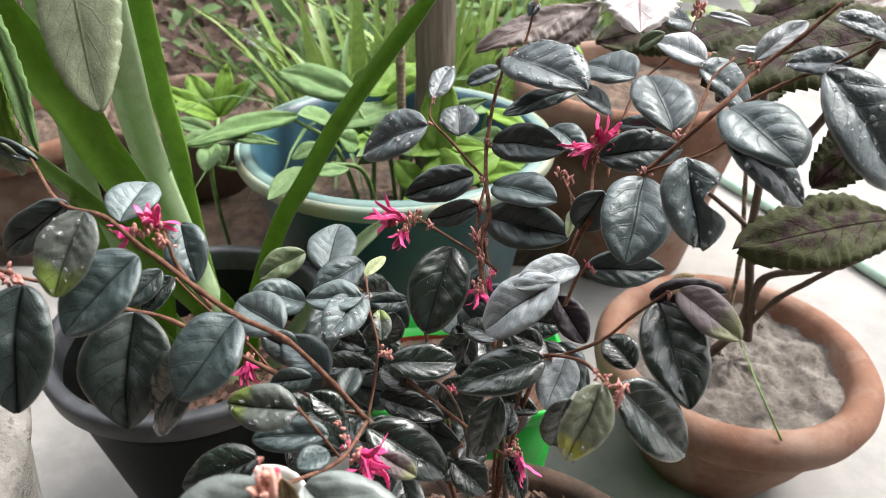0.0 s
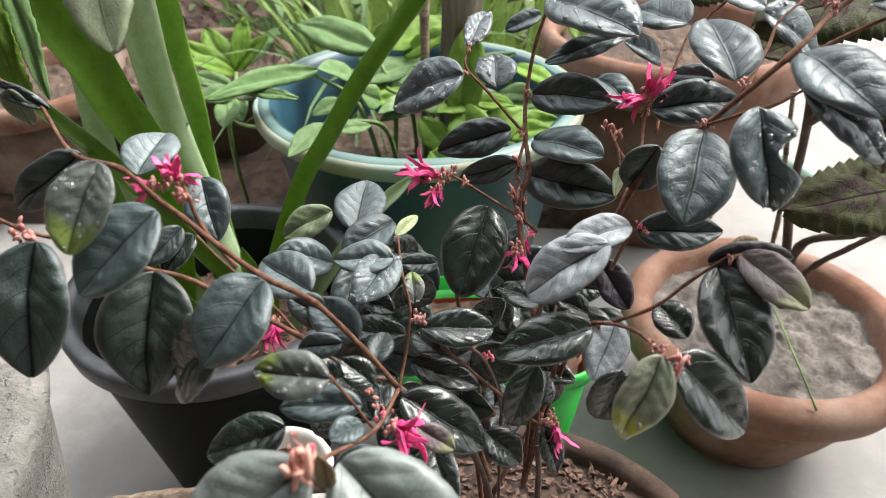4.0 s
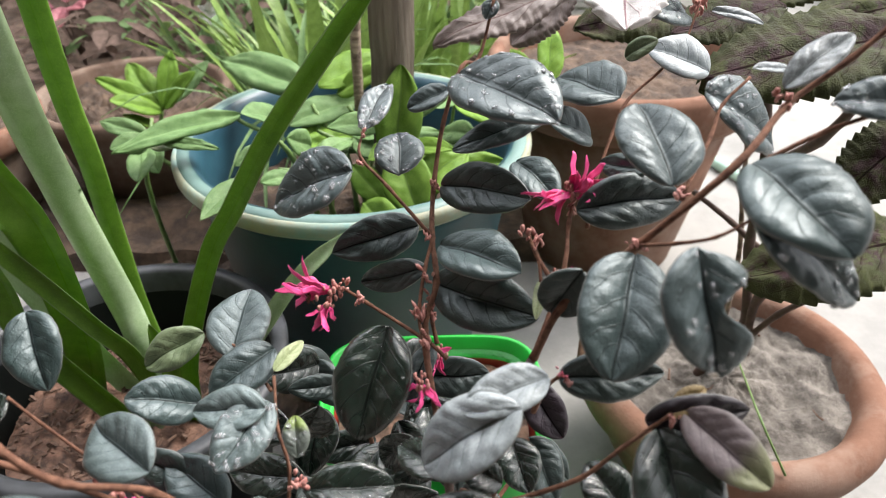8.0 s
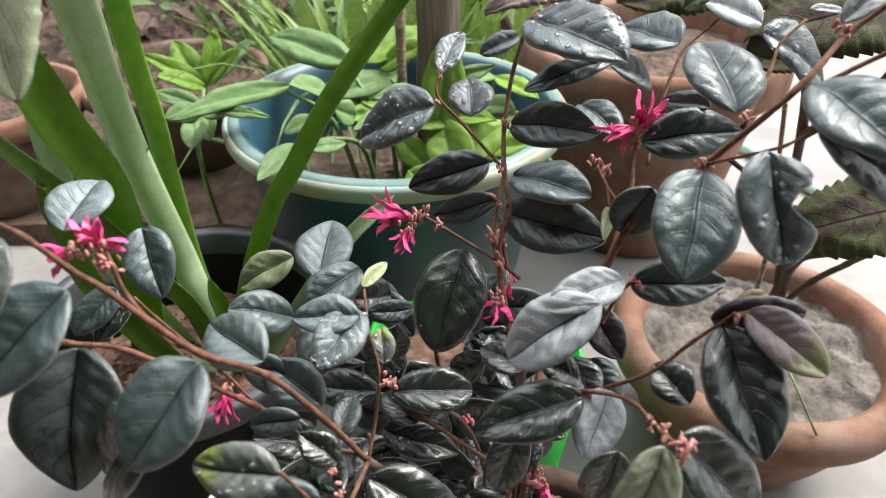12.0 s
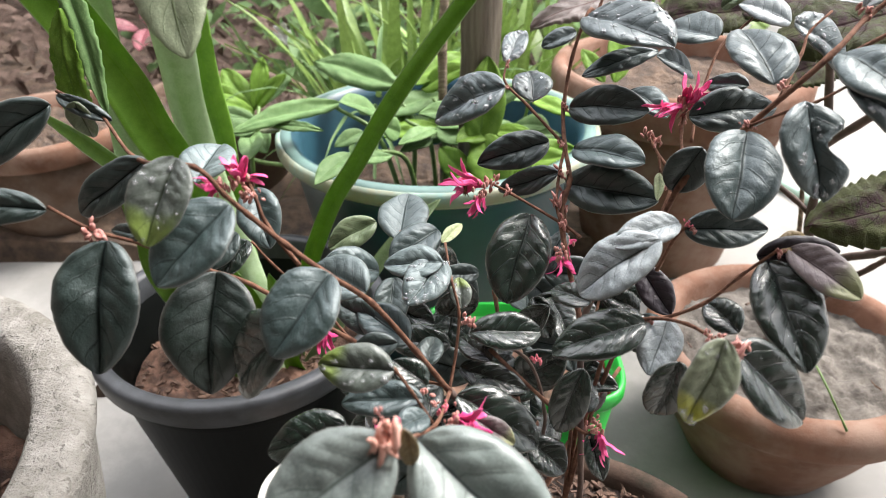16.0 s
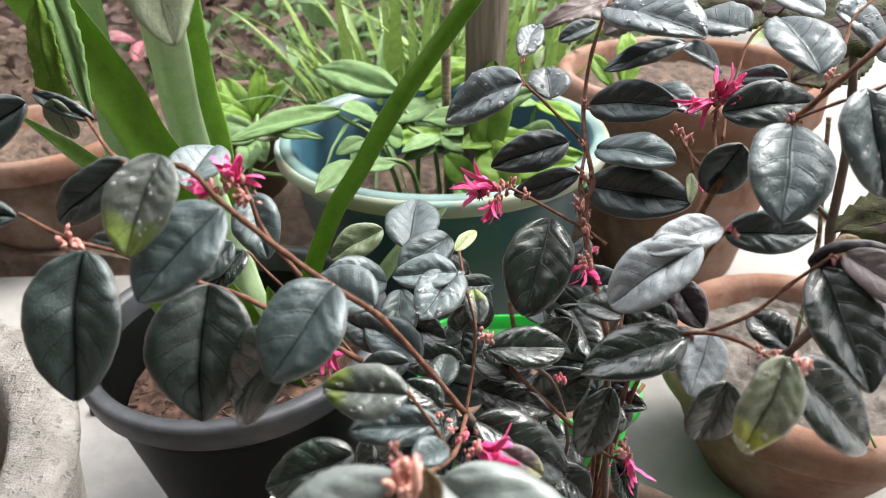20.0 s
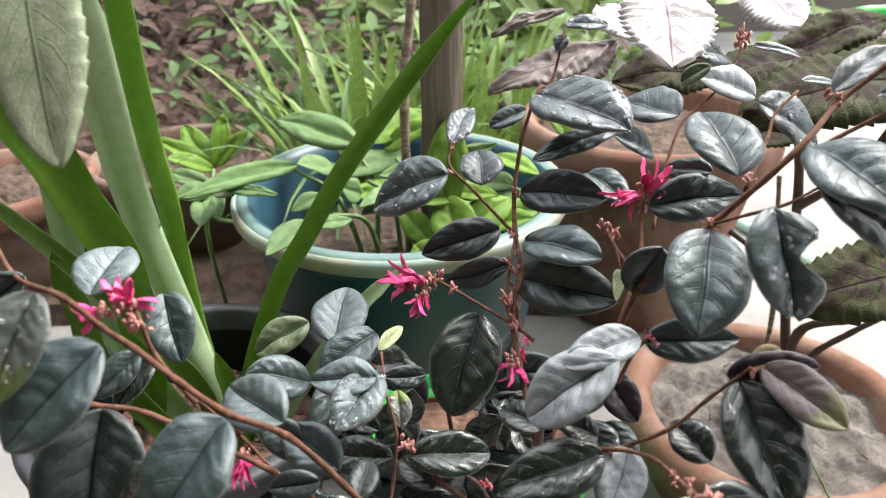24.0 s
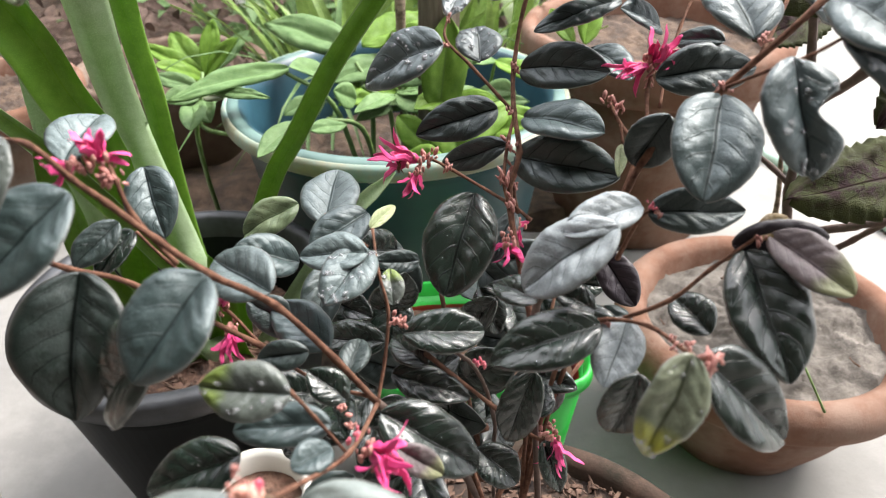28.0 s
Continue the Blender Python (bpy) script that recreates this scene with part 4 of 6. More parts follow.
leaf(shrub, "skylit", (-0.1457, 0.2679, 0.5073), (-0.1408, 0.2937, 0.5156), 0.0253, 65)
leaf(shrub, "grey", (-0.1312, 0.2949, 0.4907), (-0.1199, 0.2735, 0.4710), 0.0214, 65)
leaf(shrub, "wetgreen", (-0.1244, 0.2077, 0.5455), (-0.1326, 0.1871, 0.5242), 0.0216, 50, drops=18)
leaf(shrub, "grey", (-0.1081, 0.2031, 0.5305), (-0.1307, 0.1821, 0.5129), 0.0283, 65)
leaf(shrub, "dark", (-0.1582, 0.2537, 0.5247), (-0.1907, 0.2479, 0.5025), 0.0181, 36)
leaf(shrub, "dark", (-0.1607, 0.2138, 0.5101), (-0.1627, 0.1844, 0.4712), 0.0325, 30, shape=(0.58, 0.74))
leaf(shrub, "mottled", (-0.1263, 0.2220, 0.4911), (-0.1275, 0.1928, 0.4537), 0.0372, 30, shape=(0.60, 0.80))
leaf(shrub, "grey", (-0.0762, 0.2007, 0.5040), (-0.0954, 0.1779, 0.4864), 0.0285, 70, fold=0.5)
leaf(shrub, "gloss", (-0.0895, 0.1877, 0.4910), (-0.1183, 0.1948, 0.4581), 0.0296, 60, fold=0.45)
leaf(shrub, "dark", (-0.1286, 0.2588, 0.4871), (-0.1414, 0.2441, 0.4775), 0.0130, 36)
leaf(shrub, "gloss", (-0.1254, 0.2613, 0.4816), (-0.1366, 0.2464, 0.4717), 0.0138, 63)
leaf(shrub, "dark", (-0.1810, 0.2170, 0.5215), (-0.2200, 0.2170, 0.5235), 0.0140, 40)
leaf(shrub, "dark", (-0.2100, 0.2850, 0.5370), (-0.2570, 0.2750, 0.5120), 0.0230, 30)
leaf(shrub, "dark", (-0.1483, 0.2215, 0.5079), (-0.1690, 0.2313, 0.5049), 0.0069, 36)
leaf(shrub, "dark", (-0.2074, 0.2877, 0.5399), (-0.1839, 0.2824, 0.5307), 0.0079, 36)
leaf(shrub, "green", (-0.1977, 0.2839, 0.5386), (-0.1986, 0.2891, 0.5189), 0.0134, 50)
leaf(shrub, "gloss", (-0.0263, 0.2507, 0.4375), (0.0066, 0.2515, 0.4386), 0.0199, 63)
leaf(shrub, "gloss", (-0.0169, 0.2432, 0.4272), (-0.0319, 0.2601, 0.4280), 0.0130, 63)
leaf(shrub, "gloss", (-0.0313, 0.2475, 0.4193), (0.0011, 0.2417, 0.4112), 0.0159, 63)
leaf(shrub, "gloss", (0.0039, 0.3039, 0.4715), (-0.0092, 0.2722, 0.4400), 0.0312, 63)
leaf(shrub, "dark", (-0.0207, 0.3149, 0.4282), (-0.0414, 0.3053, 0.4337), 0.0117, 36)
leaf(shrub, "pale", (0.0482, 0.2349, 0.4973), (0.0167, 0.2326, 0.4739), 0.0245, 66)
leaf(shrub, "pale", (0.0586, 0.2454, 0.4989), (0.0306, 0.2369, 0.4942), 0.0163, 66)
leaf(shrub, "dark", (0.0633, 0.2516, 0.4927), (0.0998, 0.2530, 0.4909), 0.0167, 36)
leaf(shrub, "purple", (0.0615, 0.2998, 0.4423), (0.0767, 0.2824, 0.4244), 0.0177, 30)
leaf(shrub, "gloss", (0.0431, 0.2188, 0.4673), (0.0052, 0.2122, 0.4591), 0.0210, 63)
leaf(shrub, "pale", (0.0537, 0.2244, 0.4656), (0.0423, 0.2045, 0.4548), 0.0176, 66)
leaf(shrub, "yellow", (0.0555, 0.1774, 0.4935), (0.0440, 0.1639, 0.4685), 0.0171, 42, drops=18)
leaf(shrub, "gloss", (0.0502, 0.1964, 0.4670), (0.0462, 0.1993, 0.4358), 0.0172, 63)
leaf(shrub, "gloss", (0.0831, 0.2242, 0.4588), (0.0727, 0.2379, 0.4658), 0.0171, 63)
leaf(shrub, "gloss", (0.0911, 0.2328, 0.4881), (0.0988, 0.1960, 0.4633), 0.0289, 63)
leaf(shrub, "gloss", (0.0666, 0.1942, 0.4747), (0.0989, 0.1866, 0.4480), 0.0266, 63)
leaf(shrub, "purple", (0.0881, 0.2357, 0.4889), (0.1223, 0.2363, 0.4899), 0.0150, 30)
leaf(shrub, "mauve", (0.0994, 0.2353, 0.4921), (0.1191, 0.2122, 0.4856), 0.0179, 50)
leaf(shrub, "brown", (0.0945, 0.2348, 0.4919), (0.1088, 0.2427, 0.4952), 0.0082, 50)
leaf(shrub, "wetgreen", (-0.0544, 0.1848, 0.4736), (-0.0826, 0.1880, 0.4734), 0.0179, 50, drops=17)
leaf(shrub, "grey", (-0.0448, 0.1882, 0.4564), (-0.0753, 0.1869, 0.4563), 0.0144, 65)
leaf(shrub, "gloss", (-0.0453, 0.2201, 0.4328), (-0.0594, 0.2258, 0.4429), 0.0138, 63)
leaf(shrub, "dark", (-0.0573, 0.2232, 0.4544), (-0.0753, 0.2210, 0.4531), 0.0112, 36)
leaf(shrub, "gloss", (-0.0742, 0.1866, 0.4447), (-0.1051, 0.1811, 0.4359), 0.0199, 63)
leaf(shrub, "grey", (-0.0425, 0.1752, 0.4615), (-0.0518, 0.1660, 0.4643), 0.0106, 65)
leaf(shrub, "gloss", (-0.0324, 0.2098, 0.4373), (0.0020, 0.1996, 0.4190), 0.0232, 63)
leaf(shrub, "mauve", (-0.0248, 0.1843, 0.4496), (-0.0103, 0.1819, 0.4390), 0.0098, 50)
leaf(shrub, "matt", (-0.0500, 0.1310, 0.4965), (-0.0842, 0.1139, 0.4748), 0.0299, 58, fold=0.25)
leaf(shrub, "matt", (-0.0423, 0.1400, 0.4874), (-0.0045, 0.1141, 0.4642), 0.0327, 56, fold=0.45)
leaf(shrub, "brown", (-0.0457, 0.1302, 0.5016), (-0.0443, 0.1308, 0.4857), 0.0057, 50)
leaf(shrub, "gloss", (-0.0615, 0.1626, 0.4157), (-0.0819, 0.1548, 0.4191), 0.0143, 63)
leaf(shrub, "lime", (-0.0624, 0.1703, 0.4061), (-0.0729, 0.1714, 0.3929), 0.0072, 50)
leaf(shrub, "lime", (-0.0601, 0.1677, 0.4076), (-0.0568, 0.1678, 0.3936), 0.0059, 50)
leaf(shrub, "gloss", (-0.0421, 0.1911, 0.3871), (-0.0206, 0.1792, 0.3676), 0.0233, 63)
leaf(shrub, "gloss", (-0.0578, 0.1588, 0.3976), (-0.0887, 0.1562, 0.3947), 0.0103, 63)
leaf(shrub, "gloss", (-0.0540, 0.1714, 0.3815), (-0.0286, 0.1694, 0.3774), 0.0110, 63)
leaf(shrub, "dark", (-0.0424, 0.1996, 0.4171), (-0.0619, 0.1895, 0.4020), 0.0183, 36)
leaf(shrub, "gloss", (0.0279, 0.2520, 0.4149), (0.0171, 0.2436, 0.3789), 0.0185, 63)
leaf(shrub, "gloss", (0.0338, 0.2585, 0.3795), (0.0377, 0.2727, 0.3864), 0.0111, 63)
leaf(shrub, "gloss", (0.0050, 0.2571, 0.3607), (0.0242, 0.2465, 0.3485), 0.0200, 63)
leaf(shrub, "gloss", (0.0354, 0.2555, 0.3668), (0.0442, 0.2426, 0.3462), 0.0131, 63)
leaf(shrub, "gloss", (0.0550, 0.3126, 0.3456), (0.0429, 0.2990, 0.3441), 0.0099, 63)
leaf(shrub, "lime", (0.0649, 0.3017, 0.4946), (0.0614, 0.2864, 0.4885), 0.0051, 50)
leaf(shrub, "dark", (0.0226, 0.3041, 0.4610), (0.0104, 0.2829, 0.4494), 0.0100, 36)
leaf(shrub, "gloss", (0.0241, 0.2361, 0.4654), (0.0094, 0.2503, 0.4637), 0.0136, 63)
leaf(shrub, "gloss", (0.0438, 0.2316, 0.4643), (0.0301, 0.2351, 0.4700), 0.0121, 63)
leaf(shrub, "dark", (-0.0686, 0.2557, 0.4363), (-0.0892, 0.2621, 0.4471), 0.0155, 36)

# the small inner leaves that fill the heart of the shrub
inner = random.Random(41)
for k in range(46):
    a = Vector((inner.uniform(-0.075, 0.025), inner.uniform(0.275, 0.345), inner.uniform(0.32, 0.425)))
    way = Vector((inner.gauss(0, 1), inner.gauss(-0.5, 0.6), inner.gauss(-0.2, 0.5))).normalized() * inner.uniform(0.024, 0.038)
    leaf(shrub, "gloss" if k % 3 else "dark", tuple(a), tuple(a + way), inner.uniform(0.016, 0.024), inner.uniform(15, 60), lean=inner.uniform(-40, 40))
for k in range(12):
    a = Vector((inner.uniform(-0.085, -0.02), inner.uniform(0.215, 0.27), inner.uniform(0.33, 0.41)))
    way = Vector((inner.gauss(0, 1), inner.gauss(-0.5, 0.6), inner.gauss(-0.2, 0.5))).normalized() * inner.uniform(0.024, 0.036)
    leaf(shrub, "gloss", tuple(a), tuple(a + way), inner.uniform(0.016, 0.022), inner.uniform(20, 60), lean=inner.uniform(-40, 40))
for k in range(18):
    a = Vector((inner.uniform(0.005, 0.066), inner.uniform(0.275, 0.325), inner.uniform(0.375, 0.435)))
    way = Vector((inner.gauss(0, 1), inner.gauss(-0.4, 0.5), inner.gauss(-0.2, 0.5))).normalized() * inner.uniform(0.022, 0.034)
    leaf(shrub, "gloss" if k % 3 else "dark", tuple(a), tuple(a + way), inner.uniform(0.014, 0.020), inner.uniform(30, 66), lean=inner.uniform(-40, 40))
    if k % 4 == 0:
        twig(shrub, "twig", [(0.03, 0.268, 0.30), tuple((Vector((0.03, 0.268, 0.36)) + a) / 2), tuple(a)], 0.0010, 0.0006)
for k in range(7):
    a = Vector((inner.uniform(-0.07, 0.08), inner.uniform(0.29, 0.33), inner.uniform(0.33, 0.42)))
    twig(shrub, "twig", [(0.01, 0.27, 0.24 + 0.02 * k), tuple((Vector((0.01, 0.27, 0.3)) + a) / 2), tuple(a)], 0.0014, 0.0009)



# ---- blossoms and buds on the shrub ----
def petal_mesh(length, width, bend, twist, seed):
    def point(v, u):
        s = 2 * u - 1
        w = 0.5 * width * min(1, 0.35 + 2.2 * v) * min(1, 5.5 * (1 - v) + 0.25)
        a = bend * v * v
        x = length * v * math.cos(a * 0.7)
        z = length * (v * math.sin(a) + 0.075 * noise.noise((v * 6, seed, 0)))
        y = s * w + length * 0.10 * noise.noise((v * 4, seed, 3))
        t = twist * v
        return (x, y * math.cos(t), z + y * math.sin(t) + 0.12 * w * s * s), (u, v)
    return grid_mesh("petal", 12, 4, point, both=0.0003)


def flower(at, way, size, petals, spread, seed, scale=1.0):
    """A cluster of strap petals that fan out from a knot of calyces; way: the side to which it opens."""
    rnd = random.Random(seed)
    bm = bmesh.new()
    for k in range(16):
        blob(bm, Vector([rnd.gauss(0, 0.0019) for _ in range(3)]), rnd.uniform(0.0005, 0.0014) * scale, (0.8, 1, 1.7), seed=k + seed)
    knot = part("flower", bm, BUD, shrub, "pink strap-petalled blossom")
    knot.matrix_world = Matrix.Translation(at)
    face = Vector(way).normalized()
    for k in range(int(petals * 1.5)):
        d = (face + Vector([rnd.gauss(0, spread) for _ in range(3)])).normalized()
        data = petal_mesh(size * rnd.uniform(0.7, 1.25), rnd.uniform(0.0020, 0.0030) * scale, rnd.uniform(-0.9, 0.9), rnd.uniform(-1.2, 1.2), k + seed)
        p = part("petal", data, PETAL, knot)
        p.matrix_world = frame_of(Vector(at), Vector(at) + d, (rnd.gauss(0, 1), -1.0, rnd.gauss(0.5, 1)))


def bud(at, size, seed, material=None, long=1.2):
    """A small knot of scales at a node."""
    rnd = random.Random(seed)
    bm = bmesh.new()
    for k in range(8):
        turn = Euler([rnd.uniform(-0.8, 0.8) for _ in range(3)]).to_matrix().to_4x4()
        blob(bm, Vector([rnd.gauss(0, size * 0.5) for _ in range(3)]), size * rnd.uniform(0.28, 0.6), (0.6, 0.75, long * 1.25), turn, k + seed)
    ob = part("bud", bm, material or BUD, shrub, "small peach-coloured bud")
    ob.matrix_world = Matrix.Translation(at)


flower((-0.1128, 0.2301, 0.5263), (0.1, -0.3, 0.9), 0.0095, 9, 0.75, 11)
flower((-0.1199, 0.2290, 0.5245), (-0.9, -0.3, 0.1), 0.0085, 6, 0.35, 12)
flower((-0.0185, 0.3137, 0.4826), (-1, -0.1, 0.05), 0.0190, 8, 0.22, 13)
flower((-0.0205, 0.3093, 0.4793), (-0.3, -0.2, -0.9), 0.0130, 5, 0.3, 14)
flower((0.0794, 0.3252, 0.5200), (0.5, -0.4, 0.6), 0.0135, 12, 0.65, 15)
flower((0.0771, 0.3249, 0.5195), (-1, -0.2, -0.1), 0.0150, 6, 0.3, 16)
flower((0.0401, 0.2545, 0.3691), (0.35, -0.3, -0.85), 0.0140, 8, 0.3, 17)
flower((-0.0332, 0.1821, 0.4532), (0.8, -0.4, 0.1), 0.0120, 10, 0.45, 18)
flower((-0.0302, 0.1792, 0.4523), (0.5, -0.5, -0.7), 0.0115, 6, 0.4, 19)
flower((-0.0944, 0.2509, 0.4539), (0.3, -0.4, 0.8), 0.0090, 5, 0.5, 20)
flower((-0.0918, 0.2449, 0.4444), (-0.2, -0.4, -0.8), 0.0105, 7, 0.6, 21)
flower((0.0166, 0.2818, 0.4600), (0.4, -0.3, -0.6), 0.0100, 5, 0.5, 22)
flower((0.0239, 0.3085, 0.4514), (0.2, -0.4, -0.7), 0.0100, 5, 0.5, 23)
flower((0.0780, 0.3284, 0.4760), (0.7, -0.3, 0.2), 0.0070, 4, 0.4, 24, 0.8)
flower((-0.0598, 0.1700, 0.4049), (0.3, -0.5, 0.2), 0.0050, 4, 0.6, 25, 0.8)
flower((-0.0137, 0.1938, 0.3699), (-0.6, -0.5, 0.2), 0.0080, 4, 0.5, 26, 0.9)
flower((-0.0513, 0.1319, 0.5011), (0.2, -0.3, -0.9), 0.0040, 3, 0.4, 27, 0.7)

bud((0.1029, 0.2811, 0.5438), 0.0024, 31)
bud((0.0880, 0.2735, 0.5297), 0.0020, 32)
bud((0.0913, 0.2731, 0.5290), 0.0018, 33)
bud((0.1348, 0.2940, 0.5700), 0.0026, 34)
bud((0.0240, 0.3499, 0.5104), 0.0024, 35)
bud((0.0205, 0.3283, 0.4986), 0.0019, 36)
bud((0.0202, 0.3151, 0.4886), 0.0030, 37)
bud((0.0185, 0.2937, 0.4714), 0.0032, 38)
bud((0.0169, 0.3018, 0.4787), 0.0026, 39, None, 2.2)
bud((-0.0145, 0.3124, 0.4844), 0.0030, 40)
bud((-0.0071, 0.3086, 0.4821), 0.0024, 41)
bud((0.0603, 0.3127, 0.5094), 0.0034, 42)
bud((0.0644, 0.3097, 0.5065), 0.0026, 43, None, 1.8)
bud((0.0786, 0.3219, 0.5146), 0.0022, 44, None, 2.6)
bud((-0.0264, 0.2494, 0.4458), 0.0030, 45)
bud((-0.0056, 0.3623, 0.5302), 0.0021, 46)
bud((-0.0074, 0.3519, 0.5211), 0.0018, 47)
bud((0.0634, 0.2498, 0.4955), 0.0022, 48, BUD_PINK)
bud((0.0654, 0.2487, 0.4938), 0.0017, 49)
bud((0.0660, 0.1864, 0.4827), 0.0024, 50)
bud((0.0643, 0.1848, 0.4803), 0.0026, 51, None, 2.4)
bud((0.0621, 0.1961, 0.4794), 0.0022, 52)
bud((0.0602, 0.2015, 0.4768), 0.0018, 53)
bud((0.0444, 0.2224, 0.4668), 0.0022, 54)
bud((-0.1664, 0.2169, 0.5118), 0.0036, 55)
bud((-0.1643, 0.2152, 0.5109), 0.0030, 56)
bud((-0.1064, 0.2249, 0.5222), 0.0026, 57)
bud((-0.1101, 0.2273, 0.5223), 0.0032, 58)
bud((-0.0508, 0.1298, 0.5000), 0.0036, 59, BUD_SALMON, 2.4)
bud((-0.0522, 0.1280, 0.4975), 0.0030, 60, BUD_SALMON, 2.8)
bud((-0.0485, 0.1316, 0.5023), 0.0018, 61, BUD_PINK)
bud((-0.0457, 0.2135, 0.4355), 0.0024, 62)
bud((-0.0406, 0.2005, 0.4431), 0.0022, 63)
bud((-0.0280, 0.3126, 0.4809), 0.0016, 64, BARK, 5.0)
bud((0.1505, 0.4183, 0.5648), 0.0032, 65)
bud((0.1524, 0.4206, 0.5683), 0.0026, 66, None, 2.2)
bud((0.1551, 0.4200, 0.5677), 0.0022, 67, None, 2.4)
bud((0.0219, 0.3136, 0.4768), 0.0030, 68, None, 1.8)
bud((0.0226, 0.3098, 0.4711), 0.0024, 69)
bud((0.0366, 0.2536, 0.3771), 0.0030, 70)
bud((0.0950, 0.2326, 0.4926), 0.0020, 71)
bud((0.0044, 0.2475, 0.4239), 0.0022, 72, BUD_PINK)
bud((-0.0287, 0.2443, 0.4494), 0.0024, 73)
bud((-0.0367, 0.1830, 0.4560), 0.0022, 74, BUD_PINK)
bud((0.0402, 0.2589, 0.3714), 0.0030, 75)




# ---- the lily in the black pot ----
def strap(plant, kind, points, w0, w1, label="", hollow=0.25, rows=40, point_end=True, spear=False):
    """A long strap leaf along a path, hollowed across, w0 wide at the foot and w1 near the end."""
    path = smooth_path(points, 8)
    last = len(path) - 1
    sides = []
    for i, p in enumerate(path):
        way = (path[min(i + 1, last)] - path[max(i - 1, 0)]).normalized()
        side = way.cross(Vector((0, -1, 0.15))).normalized()
        sides.append((p, side, side.cross(way)))

    def point(v, u):
        k = v * last
        i = min(int(k), last - 1)
        f = k - i
        p = sides[i][0].lerp(sides[i + 1][0], f)
        s = sides[i][1].lerp(sides[i + 1][1], f)
        n = sides[i][2].lerp(sides[i + 1][2], f)
        w = (w0 + (w1 - w0) * v) * (min(1, 6 * (1 - v)) ** 0.7 if point_end else 1)
        if spear:
            w *= min(1.0, 0.05 + 3.2 * v) ** 0.75
        q = 2 * u - 1
        return tuple(p + s * (0.5 * w * q) + n * (hollow * w * (q * q - 0.5))), (u, v)

    return part("strap_leaf", grid_mesh("strap_leaf", rows, 12, point, both=0.0012), LEAF[kind], plant, label or LOOKS[kind])


lily = thing("lily", "lily with broad green strap leaves, in the black pot", "potted plant")
strap(lily, "stalk", [(-0.21, 0.53, 0.175), (-0.2268, 0.535, 0.2571), (-0.2391, 0.548, 0.2906), (-0.2563, 0.555, 0.3674), (-0.2613, 0.555, 0.4046), (-0.2605, 0.545, 0.4481), (-0.252, 0.525, 0.4947), (-0.2461, 0.51, 0.5492), (-0.2424, 0.5, 0.5922), (-0.2381, 0.49, 0.6239)], 0.026, 0.037, "thick pale green leaf stalk", -0.28, 48)
strap(lily, "blade", [(-0.215, 0.555, 0.165), (-0.2448, 0.585, 0.247), (-0.2541, 0.6, 0.344), (-0.2537, 0.6, 0.4009), (-0.2596, 0.605, 0.4514), (-0.2597, 0.605, 0.5181), (-0.2569, 0.6, 0.5742), (-0.2513, 0.59, 0.6134)], 0.019, 0.024, "", -0.15)
strap(lily, "blade", [(-0.3026, 0.56, 0.1714), (-0.2785, 0.54, 0.2544), (-0.2629, 0.52, 0.3312), (-0.2538, 0.5, 0.4009), (-0.2718, 0.503, 0.4417), (-0.2848, 0.51, 0.4699), (-0.3039, 0.52, 0.4943), (-0.3204, 0.525, 0.5175), (-0.3443, 0.53, 0.5535), (-0.3633, 0.53, 0.5898), (-0.3809, 0.53, 0.6235)], 0.032, 0.046)
strap(lily, "stalk", [(-0.250, 0.555, 0.165), (-0.3243, 0.5650, 0.3205), (-0.3252, 0.5700, 0.4599), (-0.3171, 0.5600, 0.5417), (-0.3061, 0.5500, 0.6030)], 0.024, 0.028)
strap(lily, "blade", [(-0.212, 0.525, 0.17), (-0.2213, 0.51, 0.2649), (-0.2362, 0.5, 0.3073), (-0.265, 0.497, 0.36), (-0.2954, 0.5, 0.3984), (-0.348, 0.535, 0.4164), (-0.425, 0.595, 0.4266)], 0.018, 0.016, "strap leaf bent to the side")
strap(lily, "blade", [(-0.2, 0.535, 0.165), (-0.192, 0.535, 0.229), (-0.1725, 0.53, 0.2911), (-0.1399, 0.515, 0.3677), (-0.1151, 0.505, 0.4081), (-0.0814, 0.495, 0.4643), (-0.0434, 0.5, 0.5139), (-0.0117, 0.495, 0.5545), (0.017, 0.48, 0.5896)], 0.018, 0.011)
strap(lily, "stalk", [(-0.190, 0.530, 0.165), (-0.1322, 0.5500, 0.2507), (-0.0900, 0.5600, 0.3068), (-0.0493, 0.5800, 0.3378)], 0.016, 0.012)
strap(lily, "blade", [(-0.225, 0.505, 0.165), (-0.2963, 0.5100, 0.2860), (-0.3024, 0.5100, 0.3420), (-0.3044, 0.5000, 0.4062)], 0.026, 0.022)
strap(lily, "blade", [(-0.185, 0.515, 0.165), (-0.1955, 0.5100, 0.1987), (-0.1978, 0.5150, 0.2538), (-0.2067, 0.5200, 0.2930)], 0.018, 0.015)
part("bulb", tube([(-0.220, 0.525, 0.150), (-0.221, 0.525, 0.175), (-0.222, 0.522, 0.200)], 0.026, 0.017, 6, 14), LEAF["stalk"], lily, "pale bulb neck at the soil")


# ---- mulch on the shrub's soil, loose sticks ----
mulch_meshes = []
for k in range(6):
    rnd = random.Random(900 + k)
    pts = [(0.006 * i, rnd.uniform(-0.0015, 0.0015), rnd.uniform(-0.0008, 0.0012)) for i in range(3)]
    b = tube(pts, rnd.uniform(0.0010, 0.0016), rnd.uniform(0.0004, 0.0009), 3, 5)
    d = bpy.data.meshes.new("chip")
    b.to_mesh(d)
    b.free()
    d.materials.append(CHIP)
    mulch_meshes.append(d)
rnd = random.Random(77)


